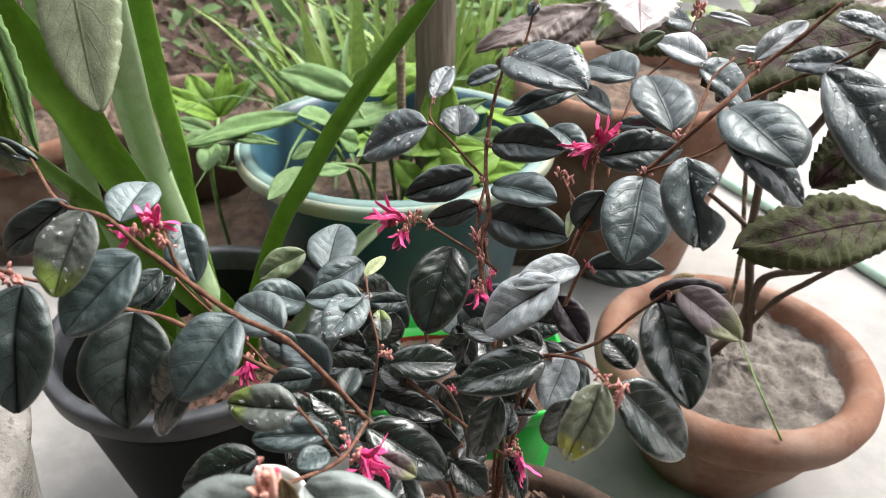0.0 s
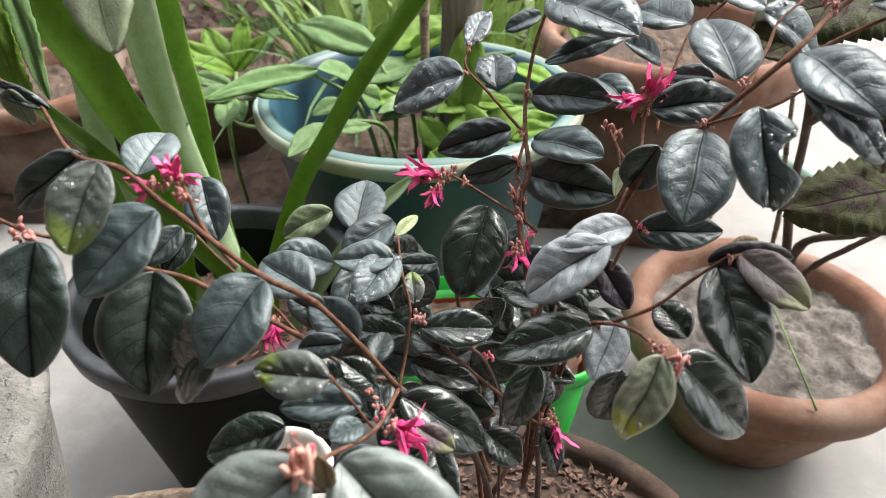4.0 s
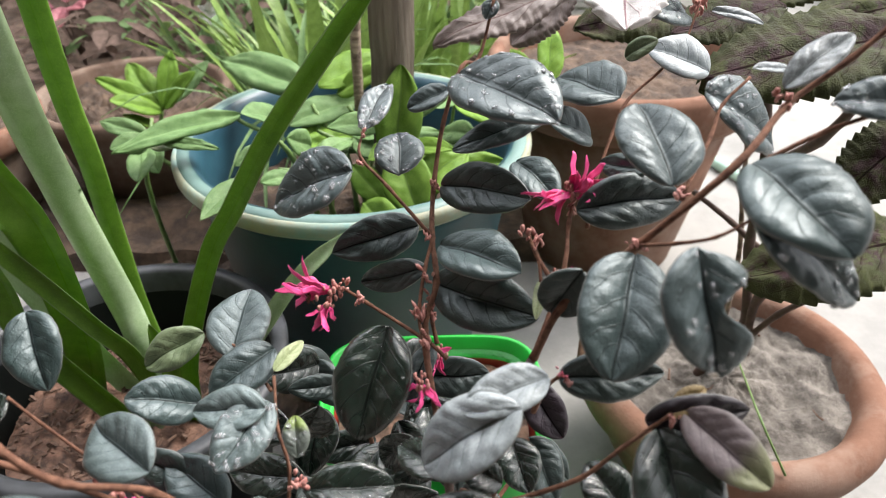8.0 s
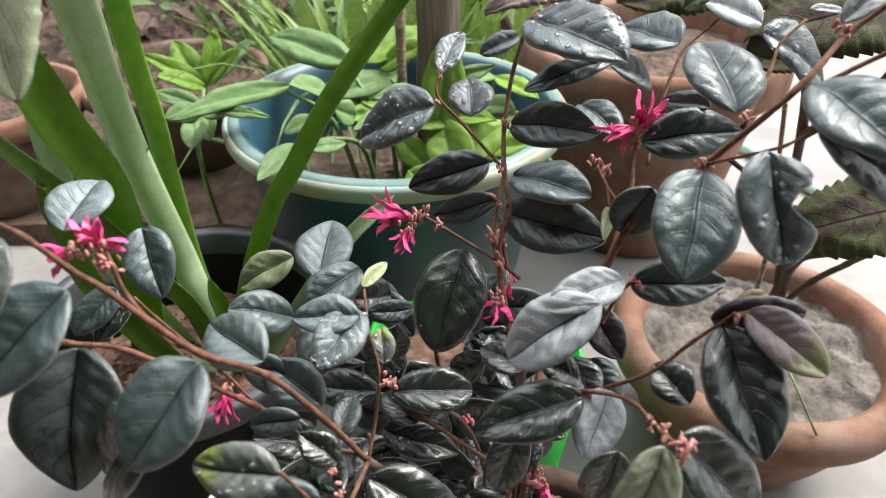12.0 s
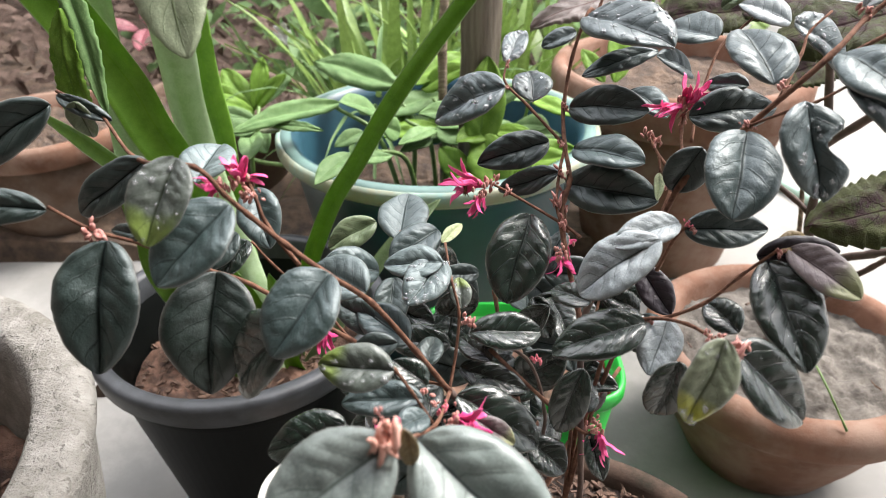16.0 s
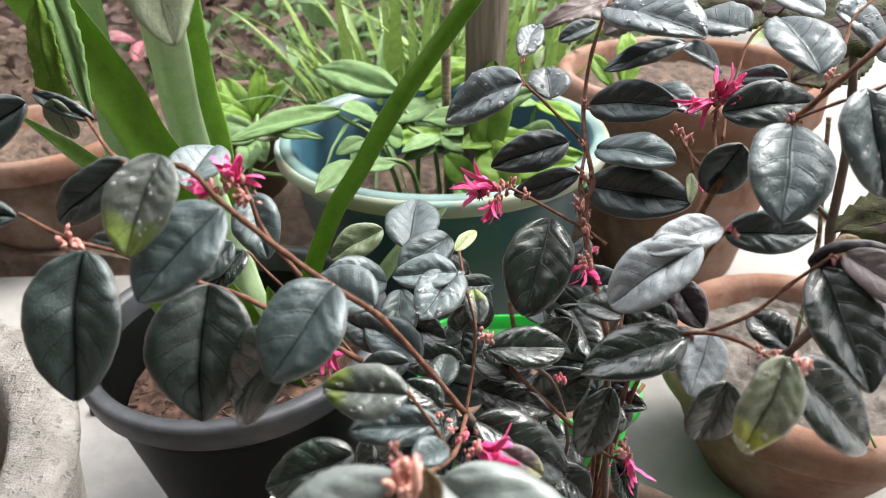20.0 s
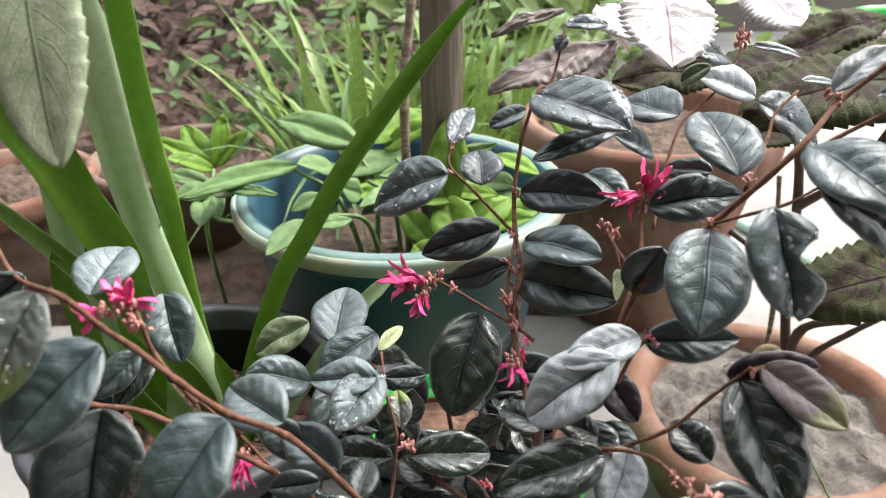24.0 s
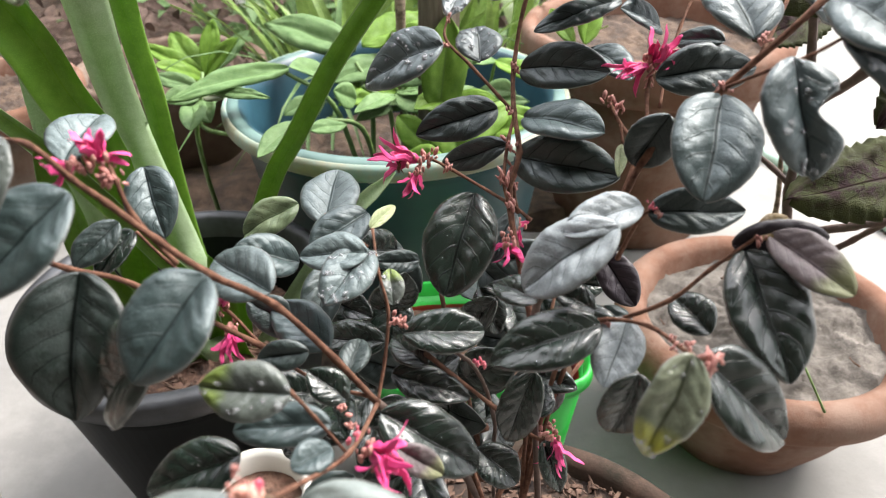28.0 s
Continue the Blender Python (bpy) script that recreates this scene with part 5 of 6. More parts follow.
def scatter_chips(parent, centre, radius, z, number, lift=0.0, inner=0.0):
    for _ in range(number):
        a, r = rnd.uniform(0, 2 * math.pi), radius * math.sqrt(rnd.uniform(inner, 1))
        ob = new("chip", rnd.choice(mulch_meshes))
        ob.parent = parent
        s = rnd.uniform(0.4, 1.15)
        ob.matrix_basis = Matrix.Translation((r * math.cos(a), r * math.sin(a), z + lift * (1 - (r / radius) ** 2) + rnd.uniform(0, 0.003))) @ Euler((rnd.uniform(-0.4, 0.4), rnd.uniform(-0.3, 0.3), rnd.uniform(0, 6.3))).to_matrix().to_4x4() @ Matrix.Diagonal((s, s, s, 1))


scatter_chips(shrub_pot, None, 0.126, 0.169, 300, 0.012)
scatter_chips(black_pot, None, 0.102, 0.183, 60)
scatter_chips(terracotta_pot, None, 0.105, 0.143, 12)



def mulch_bed(parent, radius, z, lift, number, seed):
    """Small flat bark shards, strewn all over one pot's soil."""
    rn = random.Random(seed)
    verts, faces = [], []
    for _ in range(number):
        a, q = rn.uniform(0, 6.283), radius * math.sqrt(rn.random())
        at = Vector((q * math.cos(a), q * math.sin(a), z + lift * (1 - (q / radius) ** 2) + rn.uniform(-0.001, 0.004)))
        turn = Euler((rn.gauss(0, 0.35), rn.gauss(0, 0.35), rn.uniform(0, 6.3))).to_matrix()
        size = Vector((rn.uniform(0.0018, 0.0062), rn.uniform(0.0010, 0.0024), rn.uniform(0.0004, 0.0011)))
        n = len(verts)
        for sx, sy, sz in [(x, y, w) for x in (-1, 1) for y in (-1, 1) for w in (-1, 1)]:
            verts.append(tuple(at + turn @ Vector((sx * size.x * rn.uniform(0.6, 1), sy * size.y * rn.uniform(0.5, 1), sz * size.z))))
        faces += [tuple(n + i for i in f) for f in ((0, 1, 3, 2), (4, 6, 7, 5), (0, 4, 5, 1), (2, 3, 7, 6), (0, 2, 6, 4), (1, 5, 7, 3))]
    data = bpy.data.meshes.new("mulch")
    data.from_pydata(verts, [], faces)
    ob = part("mulch", data, CHIP, parent, "shredded reddish-brown bark")
    for f in data.polygons:
        f.use_smooth = False
    return tagged(ob, kind="stuff")


mulch_bed(shrub_pot, 0.127, 0.168, 0.012, 1500, 5)
mulch_bed(black_pot, 0.106, 0.182, 0.0, 420, 6)
mulch_bed(cement_planter, 0.120, 0.320, 0.0, 420, 7)
broken_stick = thing("stick", "dry split stick lying over the pot", "stick")
shaft = tube([(-0.2939, 0.3204, 0.1877), (-0.2271, 0.3106, 0.2164), (-0.1616, 0.2990, 0.2425), (-0.1136, 0.2904, 0.2645), (-0.0696, 0.2814, 0.2860)], 0.0060, 0.0072, 12, 11, 0.0, 5)
for v in shaft.verts:
    v.co += Vector((0, 1, 0.4)) * (0.0011 * noise.noise((v.co.x * 14, v.co.y * 260, v.co.z * 260)) + 0.0009 * noise.noise((v.co.x * 70, v.co.y * 90, v.co.z * 90)))
part("shaft", shaft, STICK, broken_stick)
part("splinter", tube([(-0.2825, 0.3203, 0.1945), (-0.2913, 0.3187, 0.1886), (-0.2988, 0.3163, 0.1814)], 0.0040, 0.0022, 4, 7, 0.0, 6), STICK, broken_stick, "broken jagged end")
part("splinter", tube([(-0.2307, 0.3111, 0.2192), (-0.2636, 0.3156, 0.2051), (-0.2949, 0.3175, 0.1888)], 0.0016, 0.0008, 4, 6, 0.0, 7), STICK, broken_stick, "strip of peeling bark")
white_cup = thing("plastic_pot", "white plastic pot with a rounded lip, under a stick", "plant pot", (-0.1535, 0.3680, 0))
part("body", lathe([(0.030, 0), (0.032, 0.003), (0.0385, 0.160), (0.0385, 0.164), (0.0350, 0.160), (0.033, 0.12)], 56), WHITE, white_cup)
part("lip", lathe([(0.0380, 0.156), (0.0415, 0.158), (0.0430, 0.164), (0.0430, 0.176), (0.0412, 0.181), (0.0380, 0.181), (0.0355, 0.176), (0.0345, 0.153)], 64, floor=False), WHITE, white_cup, "rolled white lip")
soil_sheet(0.0355, 0.160, 0.002, 81.0, SOIL_RED, white_cup)


# ---- the coleus in the terracotta pot ----
coleus = thing("coleus", "coleus with toothed leaves, dark stems, in the terracotta pot", "potted plant")
part("stem", tube([(0.300, 0.600, 0.135), (0.3307, 0.5950, 0.2013), (0.3101, 0.5900, 0.3054), (0.2960, 0.5800, 0.3969), (0.2664, 0.5600, 0.4876)], 0.0055, 0.0032, 6, 9, 0.2, 3), STEM_DARK, coleus)
part("stem", tube([(0.3419, 0.5970, 0.1678), (0.3250, 0.5750, 0.2604), (0.3474, 0.5400, 0.2991), (0.3640, 0.5200, 0.3174), (0.3711, 0.4800, 0.3661)], 0.0045, 0.0030, 6, 8, 0.2, 4), STEM_DARK, coleus)
part("stem", tube([(0.3368, 0.5970, 0.1840), (0.3419, 0.5650, 0.2462), (0.3580, 0.5500, 0.2778), (0.3637, 0.5200, 0.3187)], 0.0032, 0.0025, 6, 8, 0.2, 4), STEM_DARK, coleus)
part("stem", tube([(0.3170, 0.5900, 0.3054), (0.2931, 0.6000, 0.3259), (0.2569, 0.6100, 0.3526)], 0.0030, 0.0022, 5, 8, 0.2, 6), STEM_DARK, coleus)
part("stem", tube([(0.318, 0.605, 0.135), (0.3217, 0.6200, 0.2589), (0.3073, 0.6200, 0.3411), (0.2967, 0.6200, 0.4026)], 0.0026, 0.0020, 5, 8, 0.2, 7), STICK, coleus)
part("stem", tube([(0.2974, 0.5800, 0.3911), (0.2972, 0.5200, 0.4441), (0.2857, 0.4700, 0.5032), (0.2878, 0.4500, 0.5438)], 0.0040, 0.0028, 5, 8, 0.2, 8), STEM_DARK, coleus)
part("stem", tube([(0.3199, 0.4505, 0.1650), (0.3032, 0.4855, 0.2000), (0.3274, 0.5850, 0.1748), (0.3099, 0.6000, 0.1981)], 0.0011, 0.0007, 6, 6, 0.2, 14), STEM_GREEN, coleus, "thin green stalk")
COLEUS = dict(teeth=15, shape=(0.6, 0.62), quilt=0.7, fold=0.12, curl=0.18, wave=0.05)
leaf(coleus, "coleus", (0.3596, 0.4700, 0.3958), (0.2241, 0.4300, 0.3992), 0.060, 62, **COLEUS)
leaf(coleus, "coleus", (0.3356, 0.4700, 0.4866), (0.2684, 0.4400, 0.4405), 0.042, 45, **COLEUS)
leaf(coleus, "coleus", (0.2949, 0.4700, 0.5343), (0.1755, 0.4500, 0.5243), 0.062, 66, **COLEUS)
leaf(coleus, "coleus", (0.2796, 0.5800, 0.5194), (0.1946, 0.5600, 0.5153), 0.050, 70, **COLEUS)
leaf(coleus, "coleus", (0.4283, 0.6200, 0.5124), (0.3026, 0.6000, 0.4997), 0.052, 60, **COLEUS)
leaf(coleus, "coleus", (0.4171, 0.7200, 0.5233), (0.3088, 0.7000, 0.4971), 0.050, 58, **COLEUS)
leaf(coleus, "taupe", (0.5279, 0.8000, 0.4995), (0.4189, 0.7800, 0.4810), 0.050, 55, **COLEUS)
leaf(coleus, "silver", (0.1351, 0.5200, 0.5862), (0.1313, 0.4600, 0.5470), 0.058, 58, **COLEUS)
leaf(coleus, "silver", (0.1951, 0.5200, 0.5816), (0.2188, 0.4900, 0.5614), 0.050, 62, **COLEUS)
leaf(coleus, "silver", (0.1052, 0.5600, 0.5632), (0.1246, 0.5200, 0.5506), 0.030, 60, **COLEUS)
leaf(coleus, "taupe", (0.1287, 0.6200, 0.5225), (0.0282, 0.5800, 0.5032), 0.034, 62, **COLEUS)
leaf(coleus, "taupe", (0.1457, 0.6600, 0.5164), (0.0926, 0.6400, 0.4777), 0.032, 50, **COLEUS)
leaf(coleus, "taupe", (0.0917, 0.6200, 0.5522), (0.0313, 0.6000, 0.5416), 0.012, 60, **COLEUS)
leaf(coleus, "coleus", (0.2615, 0.7000, 0.4823), (0.1538, 0.6800, 0.4840), 0.050, 55, **COLEUS)
leaf(coleus, "coleus", (0.3431, 0.6600, 0.4485), (0.2682, 0.6400, 0.4356), 0.045, 55, **COLEUS)

# ---- a branch that hangs in from above ----
branch = thing("overhanging_branch", "leafy branch with pale toothed leaves", "branch")
part("stem", tube([(-0.33, 0.16, 0.86), (-0.235, 0.21, 0.74), (-0.175, 0.24, 0.665)], 0.003, 0.002, 6, 8), STEM_GREEN, branch)
part("stem", tube([(-0.30, 0.17, 0.82), (-0.25, 0.26, 0.70), (-0.210, 0.322, 0.61)], 0.0025, 0.0016, 6, 8), STEM_GREEN, branch)
HANG = dict(teeth=13, shape=(0.5, 0.62), quilt=0.6, fold=0.1, curl=0.1, wave=0.05)
leaf(branch, "under", (-0.1500, 0.2950, 0.6330), (-0.1275, 0.2420, 0.5700), 0.034, 12, **dict(HANG, teeth=11, shape=(0.62, 0.72), quilt=0.18, wave=0.008, fold=0.06, curl=0.05))
leaf(branch, "soft", (-0.2120, 0.3250, 0.6130), (-0.1943, 0.3044, 0.5253), 0.011, 15, lean=35, **dict(HANG, fold=0.5, quilt=0.2, wave=0.015))
leaf(branch, "fresh", (-0.2063, 0.3100, 0.5720), (-0.2130, 0.3050, 0.5160), 0.015, 12, **dict(HANG, shape=(0.6, 0.35)))

# ---- seedlings and foliage round the teal tub ----
seedling = thing("broadleaf_seedling", "bright green broad-leaved seedling", "plant")
SMOOTH = dict(quilt=0.2, fold=0.32, curl=0.16, shape=(0.7, 0.75))
part("stem", tube([(-0.30, 1.02, 0.17), (-0.3740, 1.0200, 0.1898), (-0.3553, 1.0200, 0.2652)], 0.004, 0.003, 5, 8), STEM_GREEN, seedling)
leaf(seedling, "fresh", (-0.3528, 1.0200, 0.2698), (-0.4345, 1.0200, 0.3189), 0.030, 60, **SMOOTH)
leaf(seedling, "fresh", (-0.3533, 1.0200, 0.2670), (-0.4138, 1.0800, 0.3199), 0.040, 50, **SMOOTH)
leaf(seedling, "fresh", (-0.3513, 1.0200, 0.2688), (-0.3362, 1.0600, 0.3406), 0.030, 30, lean=40, **SMOOTH)
leaf(seedling, "fresh", (-0.3513, 1.0200, 0.2688), (-0.2955, 1.0000, 0.3313), 0.028, 35, lean=-30, **SMOOTH)
leaf(seedling, "fresh", (-0.3501, 1.0100, 0.2691), (-0.3964, 0.9700, 0.3075), 0.036, 62, **SMOOTH)
leaf(seedling, "fresh", (-0.3556, 1.0000, 0.2459), (-0.3847, 0.9700, 0.2857), 0.018, 62, **SMOOTH)
leaf(seedling, "soft", (-0.3530, 1.0300, 0.2649), (-0.2949, 1.0800, 0.3201), 0.028, 50, **SMOOTH)

herb = thing("grey_green_herb", "soft grey-green herb with drooping leaves", "plant")
part("stem", tube([(-0.27, 0.78, 0.02), (-0.2813, 0.7500, 0.2720), (-0.2703, 0.7600, 0.3390), (-0.2706, 0.7800, 0.3584)], 0.003, 0.002, 5, 8), STEM_GREEN, herb)
leaf(herb, "soft", (-0.2697, 0.7600, 0.3424), (-0.3040, 0.7400, 0.3450), 0.030, 62, **SMOOTH)
leaf(herb, "soft", (-0.2728, 0.7600, 0.3355), (-0.2683, 0.7000, 0.3311), 0.030, 55, **SMOOTH)
leaf(herb, "soft", (-0.2709, 0.7600, 0.3355), (-0.2508, 0.7100, 0.3339), 0.026, 52, **SMOOTH)
leaf(herb, "soft", (-0.2710, 0.7600, 0.3459), (-0.3272, 0.7800, 0.3597), 0.024, 62, **SMOOTH)
leaf(herb, "lime", (-0.2612, 0.7400, 0.3475), (-0.2338, 0.7200, 0.3542), 0.016, 60, **SMOOTH)
leaf(herb, "soft", (-0.2432, 0.7200, 0.3590), (-0.1814, 0.7000, 0.3630), 0.014, 60, **SMOOTH)

arum = thing("arrowhead_plant", "pale green long-leaved plant in the teal tub", "potted plant")
for foot, top in (((-0.10, 0.76, 0.23), (-0.1745, 0.7600, 0.3642)), ((-0.09, 0.77, 0.23), (-0.1053, 0.8200, 0.3534)), ((-0.06, 0.78, 0.23), (-0.0960, 0.7800, 0.3405)), ((-0.08, 0.75, 0.23), (-0.1253, 0.7000, 0.3358)), ((-0.05, 0.80, 0.23), (-0.0633, 0.8000, 0.3600))):
    mid = (Vector(foot) + Vector(top)) / 2 + Vector((0.01, 0, 0.03))
    part("stalk", tube([foot, mid, top], 0.0035, 0.0022, 6, 8), STEM_GREEN, arum)
LONG = dict(quilt=0.1, fold=0.32, curl=0.14, shape=(0.75, 0.95))
leaf(arum, "soft", (-0.1707, 0.7600, 0.3695), (-0.2850, 0.7000, 0.3667), 0.034, 66, **LONG)
leaf(arum, "soft", (-0.1088, 0.8600, 0.3571), (-0.2312, 0.9200, 0.3796), 0.055, 62, **LONG)
leaf(arum, "soft", (-0.1312, 0.8000, 0.3402), (-0.0481, 0.8400, 0.3578), 0.042, 66, **LONG)
leaf(arum, "soft", (-0.1308, 0.8000, 0.3438), (-0.1671, 0.7600, 0.3741), 0.040, 62, **LONG)
leaf(arum, "fresh", (-0.0992, 0.8400, 0.3676), (-0.0161, 0.9000, 0.3916), 0.050, 62, **LONG)
leaf(arum, "fresh", (-0.0792, 0.8400, 0.3584), (-0.0227, 0.8200, 0.3971), 0.036, 56, **LONG)
leaf(arum, "soft", (-0.1387, 0.7200, 0.3501), (-0.1693, 0.7000, 0.3421), 0.022, 60, **LONG)
leaf(arum, "soft", (-0.1399, 0.6400, 0.3586), (-0.1678, 0.5800, 0.3577), 0.026, 56, **LONG)
leaf(arum, "soft", (-0.1405, 0.6800, 0.3327), (-0.1047, 0.7000, 0.3320), 0.020, 60, **LONG)
leaf(arum, "soft", (-0.1013, 0.7600, 0.3317), (-0.1197, 0.7400, 0.3510), 0.030, 40, **SMOOTH)
leaf(arum, "fresh", (-0.1036, 0.7800, 0.3265), (-0.0995, 0.8200, 0.3388), 0.030, 40, **SMOOTH)
leaf(arum, "soft", (-0.0644, 0.7800, 0.3184), (-0.1003, 0.7400, 0.3197), 0.022, 62, **LONG)

tub = random.Random(63)
for k in range(16):
    foot = Vector((tub.uniform(-0.06, 0.07), tub.uniform(0.72, 0.86), 0.235))
    top = foot + Vector((tub.uniform(-0.03, 0.03), tub.uniform(-0.04, 0.02), tub.uniform(0.05, 0.13)))
    part("stalk", tube([foot, (foot + top) / 2 + Vector((0.006, 0, 0.01)), top], 0.0026, 0.0018, 5, 7), STEM_GREEN, arum)
    for side in (-1, 1):
        way = Vector((side * tub.uniform(0.5, 1), tub.uniform(-1, 0.2), tub.uniform(-0.2, 0.4))).normalized() * tub.uniform(0.05, 0.085)
        leaf(arum, tub.choice(("soft", "fresh", "soft")), tuple(top), tuple(top + way), tub.uniform(0.022, 0.036), tub.uniform(50, 75), lean=tub.uniform(-25, 25), **LONG)

shoots = thing("canna_seedling", "broad bright green young leaves beside a stake", "plant")
part("stem", tube([(0.02, 0.74, 0.23), (-0.0197, 0.7200, 0.2662), (-0.0134, 0.7200, 0.3276)], 0.004, 0.003, 5, 8), STEM_GREEN, shoots)
leaf(shoots, "fresh", (-0.0123, 0.7000, 0.3322), (0.0011, 0.7200, 0.4320), 0.046, 18, lean=10, **SMOOTH)
leaf(shoots, "fresh", (-0.0210, 0.6800, 0.3087), (-0.0534, 0.7000, 0.3393), 0.030, 25, **SMOOTH)
leaf(shoots, "fresh", (0.0070, 0.6800, 0.3178), (0.0641, 0.7200, 0.3455), 0.040, 40, **SMOOTH)
leaf(shoots, "fresh", (-0.0408, 0.6600, 0.3183), (-0.0073, 0.6200, 0.3154), 0.034, 40, **SMOOTH)
leaf(shoots, "fresh", (0.0123, 0.6600, 0.3043), (-0.0083, 0.7000, 0.3571), 0.050, 22, **SMOOTH)
leaf(shoots, "fresh", (0.0236, 0.7200, 0.3170), (0.1070, 0.7400, 0.3211), 0.034, 50, **SMOOTH)
leaf(shoots, "fresh", (0.1536, 0.8000, 0.3779), (0.1647, 0.8400, 0.4329), 0.034, 20, lean=20, **SMOOTH)
leaf(shoots, "fresh", (0.1413, 0.8000, 0.3781), (0.1182, 0.8400, 0.4095), 0.020, 20, **SMOOTH)

stake = thing("wooden_stake", "weathered grey wooden stake standing in the tub", "stake")
slat = bmesh.new()
bmesh.ops.create_cube(slat, size=1, matrix=Matrix.Translation((-0.009, 0.735, 0.435)) @ Euler((0.03, 0.02, 0.10)).to_matrix().to_4x4() @ Matrix.Diagonal((0.042, 0.013, 0.42, 1)))
bmesh.ops.subdivide_edges(slat, edges=[e for e in slat.edges if e.calc_length() > 0.2], cuts=30)
bmesh.ops.bevel(slat, geom=[e for e in slat.edges if len(e.link_faces) == 2 and e.calc_face_angle() > 0.5], offset=0.002, segments=2, affect="EDGES")
for v in slat.verts:
    v.co.x += 0.0016 * noise.noise((v.co.x * 60, 0, v.co.z * 22))
    v.co.y += 0.0012 * noise.noise((v.co.x * 90, 4, v.co.z * 15))
part("slat", slat, WOOD, stake)
twig_stake = thing("thin_stake", "thin brown cane standing in the tub", "stake")
part("cane", tube([(-0.05, 0.80, 0.22), (-0.0514, 0.8200, 0.4212), (-0.0392, 0.8400, 0.5295), (-0.0349, 0.8500, 0.5857)], 0.006, 0.005, 4, 8, 0.1, 10), STICK, twig_stake)


# ---- grass and herbs at the back ----
def clump(name, label, centre, spread, number, height, lean, material, width, seed, category="grass", droop=0.5):
    """Many fine blades out of one patch."""
    rnd = random.Random(seed)
    verts, faces, uvs = [], [], []
    for _ in range(number):
        a, r = rnd.uniform(0, 6.283), spread * math.sqrt(rnd.random())
        foot = Vector(centre) + Vector((r * math.cos(a), r * math.sin(a), 0))
        out = Vector((math.cos(a) + rnd.gauss(0, 0.5), math.sin(a) + rnd.gauss(0, 0.5), 0)).normalized()
        h, w, k = height * rnd.uniform(0.55, 1.15), width * rnd.uniform(0.6, 1.2), lean * rnd.uniform(0.3, 1.3)
        side = Vector((-out.y, out.x, 0))
        n = 7
        for i in range(n + 1):
            v = i / n
            p = foot + out * (h * k * v ** 1.6) + Vector((0, 0, h * (v - droop * k * v ** 3)))
            hw = w * 0.5 * (1 - v ** 2.5) + 0.0002
            verts += [tuple(p - side * hw), tuple(p + Vector((0, 0, -0.12 * w))), tuple(p + side * hw)]
            uvs += [(0, v), (0.5, v), (1, v)]
            if i:
                b = len(verts) - 6
                faces += [(b, b + 1, b + 4, b + 3), (b + 1, b + 2, b + 5, b + 4)]
    data = bpy.data.meshes.new(name)
    data.from_pydata(verts, [], faces)
    layer = data.uv_layers.new(name="UVMap")
    for loop in data.loops:
        layer.data[loop.index].uv = uvs[loop.vertex_index]
    ob = part(name, data, LEAF[material])
    return tagged(ob, label, category, kind="stuff")


def thicket(name, label, centre, size, number, length, width, kinds, seed, category="foliage"):
    """Loose foliage of many small leaves on thin stems."""
    rnd = random.Random(seed)
    verts, faces, uvs = [], [], []
    for _ in range(number):
        c = Vector(centre) + Vector((rnd.gauss(0, size[0]), rnd.gauss(0, size[1]), abs(rnd.gauss(0, size[2]))))
        c.x, c.y = max(-2.2, c.x), min(3.15, c.y)
        x = Vector((rnd.gauss(0, 1), rnd.gauss(-0.3, 1), rnd.gauss(0.2, 0.6))).normalized()
        z = (Vector((rnd.gauss(0, 0.5), -0.5, 1)) - x * 0).normalized()
        z = (z - x * z.dot(x)).normalized()
        y = z.cross(x)
        L, w = length * rnd.uniform(0.6, 1.3), width * rnd.uniform(0.6, 1.2)
        b = len(verts)
        for i, v in enumerate((0, 0.25, 0.5, 0.75, 1)):
            hw = w * 0.5 * (0.05, 0.85, 1, 0.7, 0.03)[i]
            p = c + x * (L * v) - z * (L * 0.25 * v * v)
            verts += [tuple(p - y * hw + z * 0.2 * hw), tuple(p), tuple(p + y * hw + z * 0.2 * hw)]
            uvs += [(0, v), (0.5, v), (1, v)]
            if i:
                q = b + 3 * i - 3
                faces += [(q, q + 1, q + 4, q + 3), (q + 1, q + 2, q + 5, q + 4)]
    data = bpy.data.meshes.new(name)
    data.from_pydata(verts, [], faces)
    layer = data.uv_layers.new(name="UVMap")
    for loop in data.loops:
        layer.data[loop.index].uv = uvs[loop.vertex_index]
    ob = part(name, data, LEAF[kinds])
    return tagged(ob, label, category, kind="stuff")


bed = new("soil_bed", grid_mesh("soil_bed", 160, 160, lambda v, u: ((-2.4 + 2.75 * u, 0.98 + 2.3 * v, 0.03 + 0.03 * noise.noise((u * 9, v * 8, 0)) + 0.02 * noise.noise((u * 30, v * 30, 2)) - (0.05 if min(u, v, 1 - u, 1 - v) < 0.01 else 0)), (u, v))))
bed.data.materials.append(SOIL)
tagged(bed, "bare brown soil bed behind the pots", "soil", kind="structure")
strip = new("soil_strip", grid_mesh("soil_strip", 60, 90, lambda v, u: ((-0.52 + 0.45 * u, 0.66 + 0.03 * noise.noise((u * 7, 3, 0)) + 0.36 * v, 0.012 + 0.012 * noise.noise((u * 16, v * 5, 0)) + 0.010 * noise.noise((u * 45, v * 14, 2)) - (0.03 if min(u, v, 1 - u, 1 - v) < 0.01 else 0)), (u, v))))
strip.data.materials.append(SOIL)
tagged(strip, "bare brown soil between the pots and the bed", "soil", kind="structure")
clump("grass_clump", "dense clump of bright green upright grass", (-0.12, 1.18, 0.05), 0.13, 90, 0.46, 0.40, "grass", 0.027, 5)
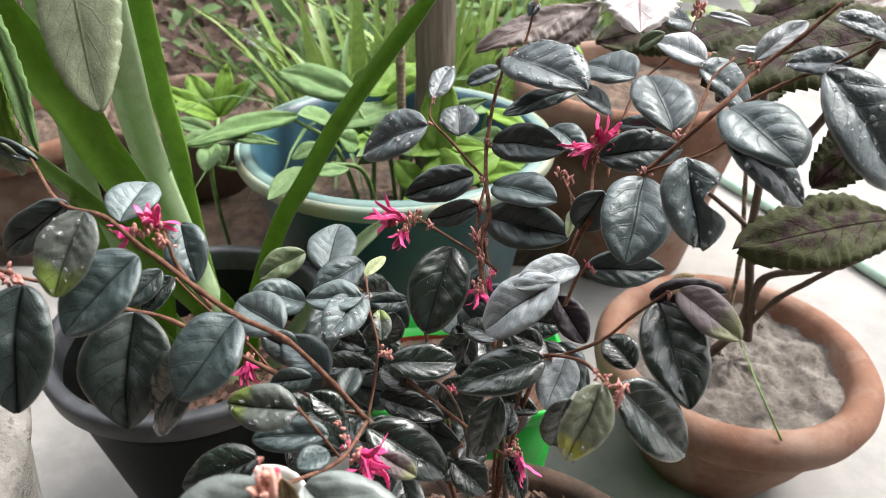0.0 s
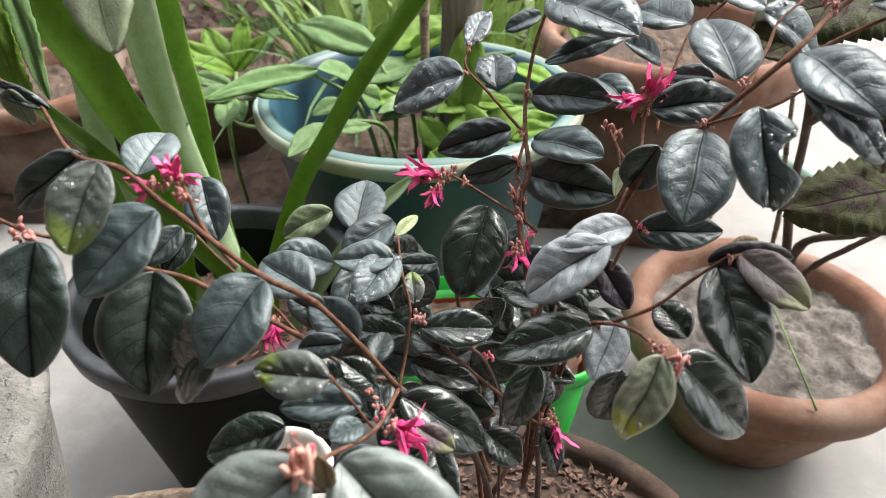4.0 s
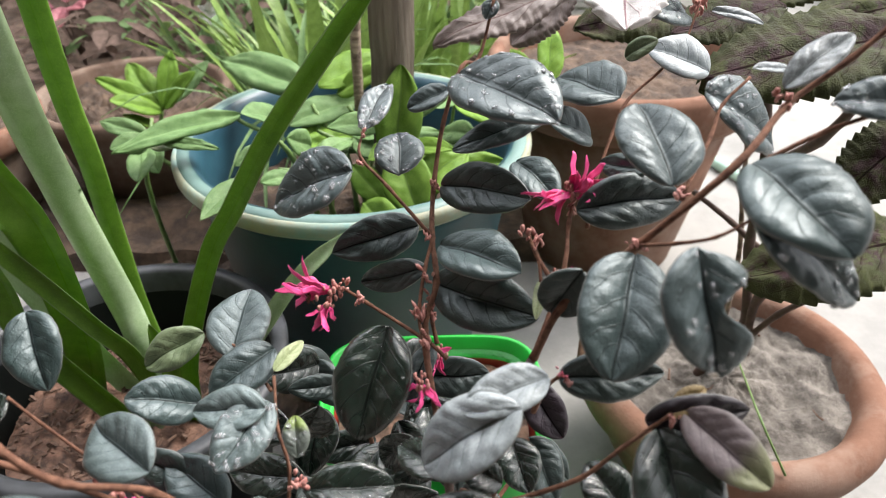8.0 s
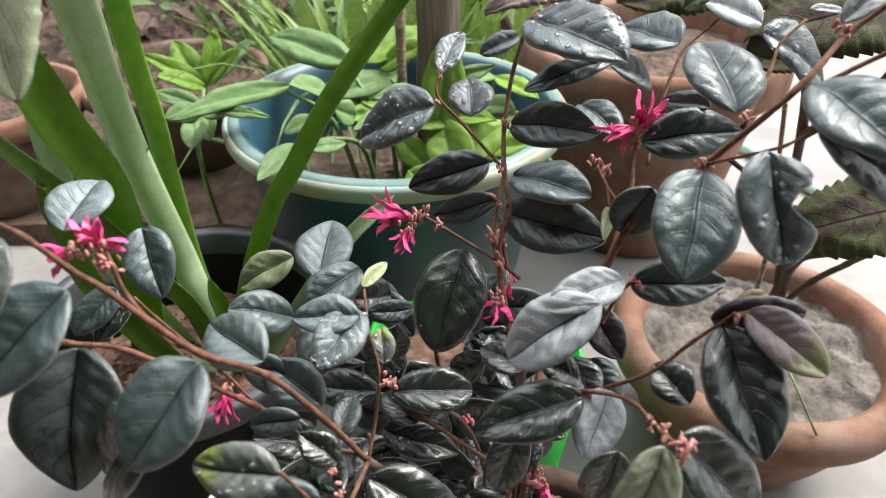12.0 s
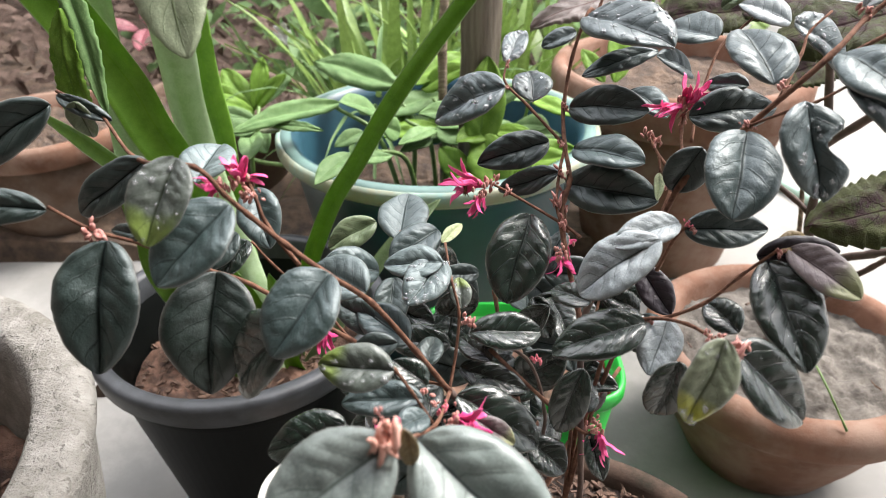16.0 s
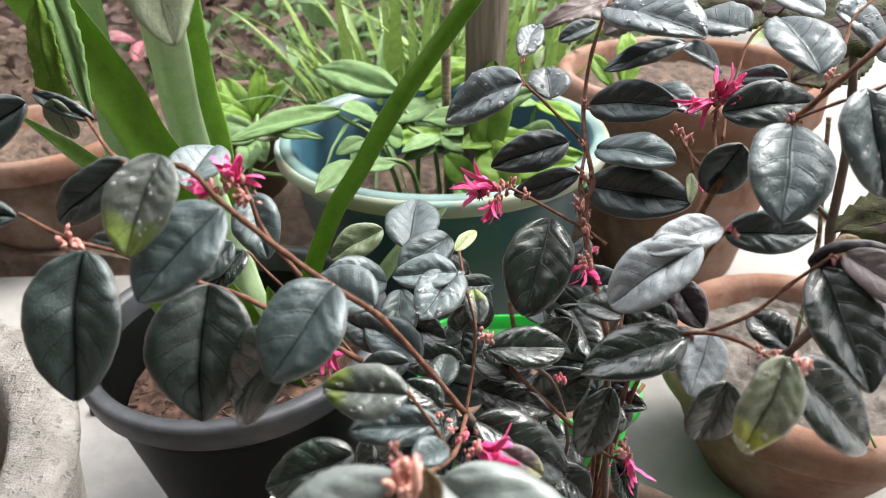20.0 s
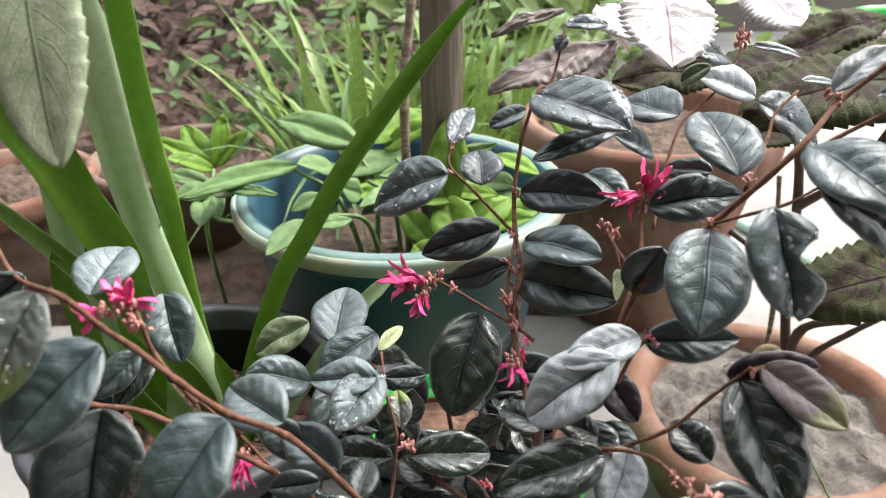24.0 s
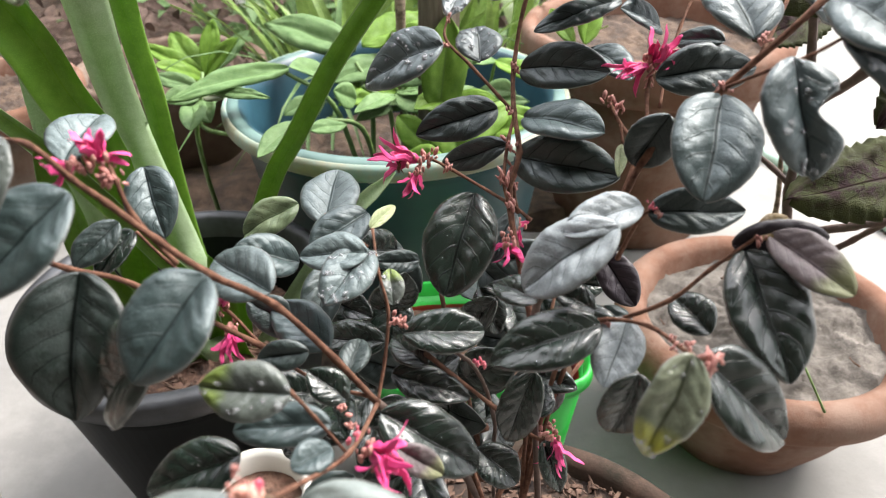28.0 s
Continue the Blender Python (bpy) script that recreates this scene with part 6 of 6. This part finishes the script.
clump("grass_clump", "arching pale green spider-plant leaves", (-0.16, 1.04, 0.16), 0.05, 46, 0.30, 0.95, "soft", 0.012, 6, droop=0.75)
clump("grass_clump", "dense clump of bright green upright grass", (0.06, 1.30, 0.05), 0.12, 60, 0.42, 0.4, "grass", 0.027, 7)
clump("grass_clump", "low tuft of grass in the bed", (-0.30, 1.72, 0.04), 0.25, 90, 0.32, 0.6, "soft", 0.012, 8)
thicket("herb_thicket", "low leafy herbs growing in the bed", (-0.15, 1.85, 0.05), (0.35, 0.2, 0.16), 420, 0.07, 0.028, "soft", 9)
thicket("herb_thicket", "dark brown-purple foliage at the back of the bed", (-0.75, 1.85, 0.05), (0.50, 0.22, 0.24), 1000, 0.060, 0.024, "dusk", 10)
thicket("herb_thicket", "green hedge plants at the back of the bed", (0.15, 2.5, 0.05), (0.40, 0.25, 0.35), 900, 0.13, 0.055, "grass", 11)
thicket("herb_thicket", "dull brown undergrowth at the foot of the wall", (-1.0, 2.7, 0.03), (0.6, 0.25, 0.30), 700, 0.10, 0.035, "dusk", 13)

pink_plant = thing("caladium", "small plant with rosy pink leaves in the bed", "plant")
for k, (dx, dy, dz, w) in enumerate(((-0.06, -0.05, 0.03, 0.050), (0.05, -0.06, 0.02, 0.046), (0.00, -0.07, -0.03, 0.052), (-0.02, 0.04, 0.05, 0.040), (0.07, 0.00, 0.05, 0.038))):
    part("stalk", tube([(-0.86, 1.86, 0.04), (-0.86 + dx * 0.2, 1.86 + dy * 0.2, 0.13), (-0.86 + dx * 0.4, 1.86 + dy * 0.4, 0.20)], 0.003, 0.002, 4, 6), STEM_DARK, pink_plant)
    leaf(pink_plant, "rosy", (-0.86 + dx * 0.4, 1.86 + dy * 0.4, 0.20), (-0.86 + dx * 1.5, 1.86 + dy * 1.5, 0.20 + dz), w, 50, lean=dx * 400, **SMOOTH)
white_bloom = thing("white_flower", "small white flower on a green stalk in the bed", "flower")
part("stalk", tube([(-0.44, 1.66, 0.04), (-0.45, 1.66, 0.14), (-0.452, 1.65, 0.225)], 0.003, 0.002, 4, 6), STEM_GREEN, white_bloom)
for k in range(5):
    a = 2 * math.pi * k / 5
    leaf(white_bloom, "petal", (-0.452, 1.645, 0.228), (-0.452 + 0.026 * math.cos(a), 1.635, 0.232 + 0.026 * math.sin(a)), 0.020, 20, **SMOOTH)

hose = thing("garden_hose", "pale green garden hose on the floor", "hose")
part("tube", tube([(0.52, 1.50, 0.012), (0.62, 1.27, 0.012), (0.712, 1.024, 0.012), (0.745, 0.93, 0.012), (0.83, 0.70, 0.012), (1.0, 0.45, 0.012)], 0.011, 0.011, 8, 12), HOSE, hose)
green_tub = pot_thing("green_tub", "bright green plastic tub", (1.60, 2.52, 0))
part("tub", lathe([(0.10, 0), (0.105, 0.004), (0.13, 0.20), (0.138, 0.202), (0.138, 0.215), (0.13, 0.218), (0.122, 0.2), (0.11, 0.1)], 64), GREEN, green_tub)
soil_sheet(0.118, 0.17, 0.006, 91.0, SOIL_RED, green_tub)
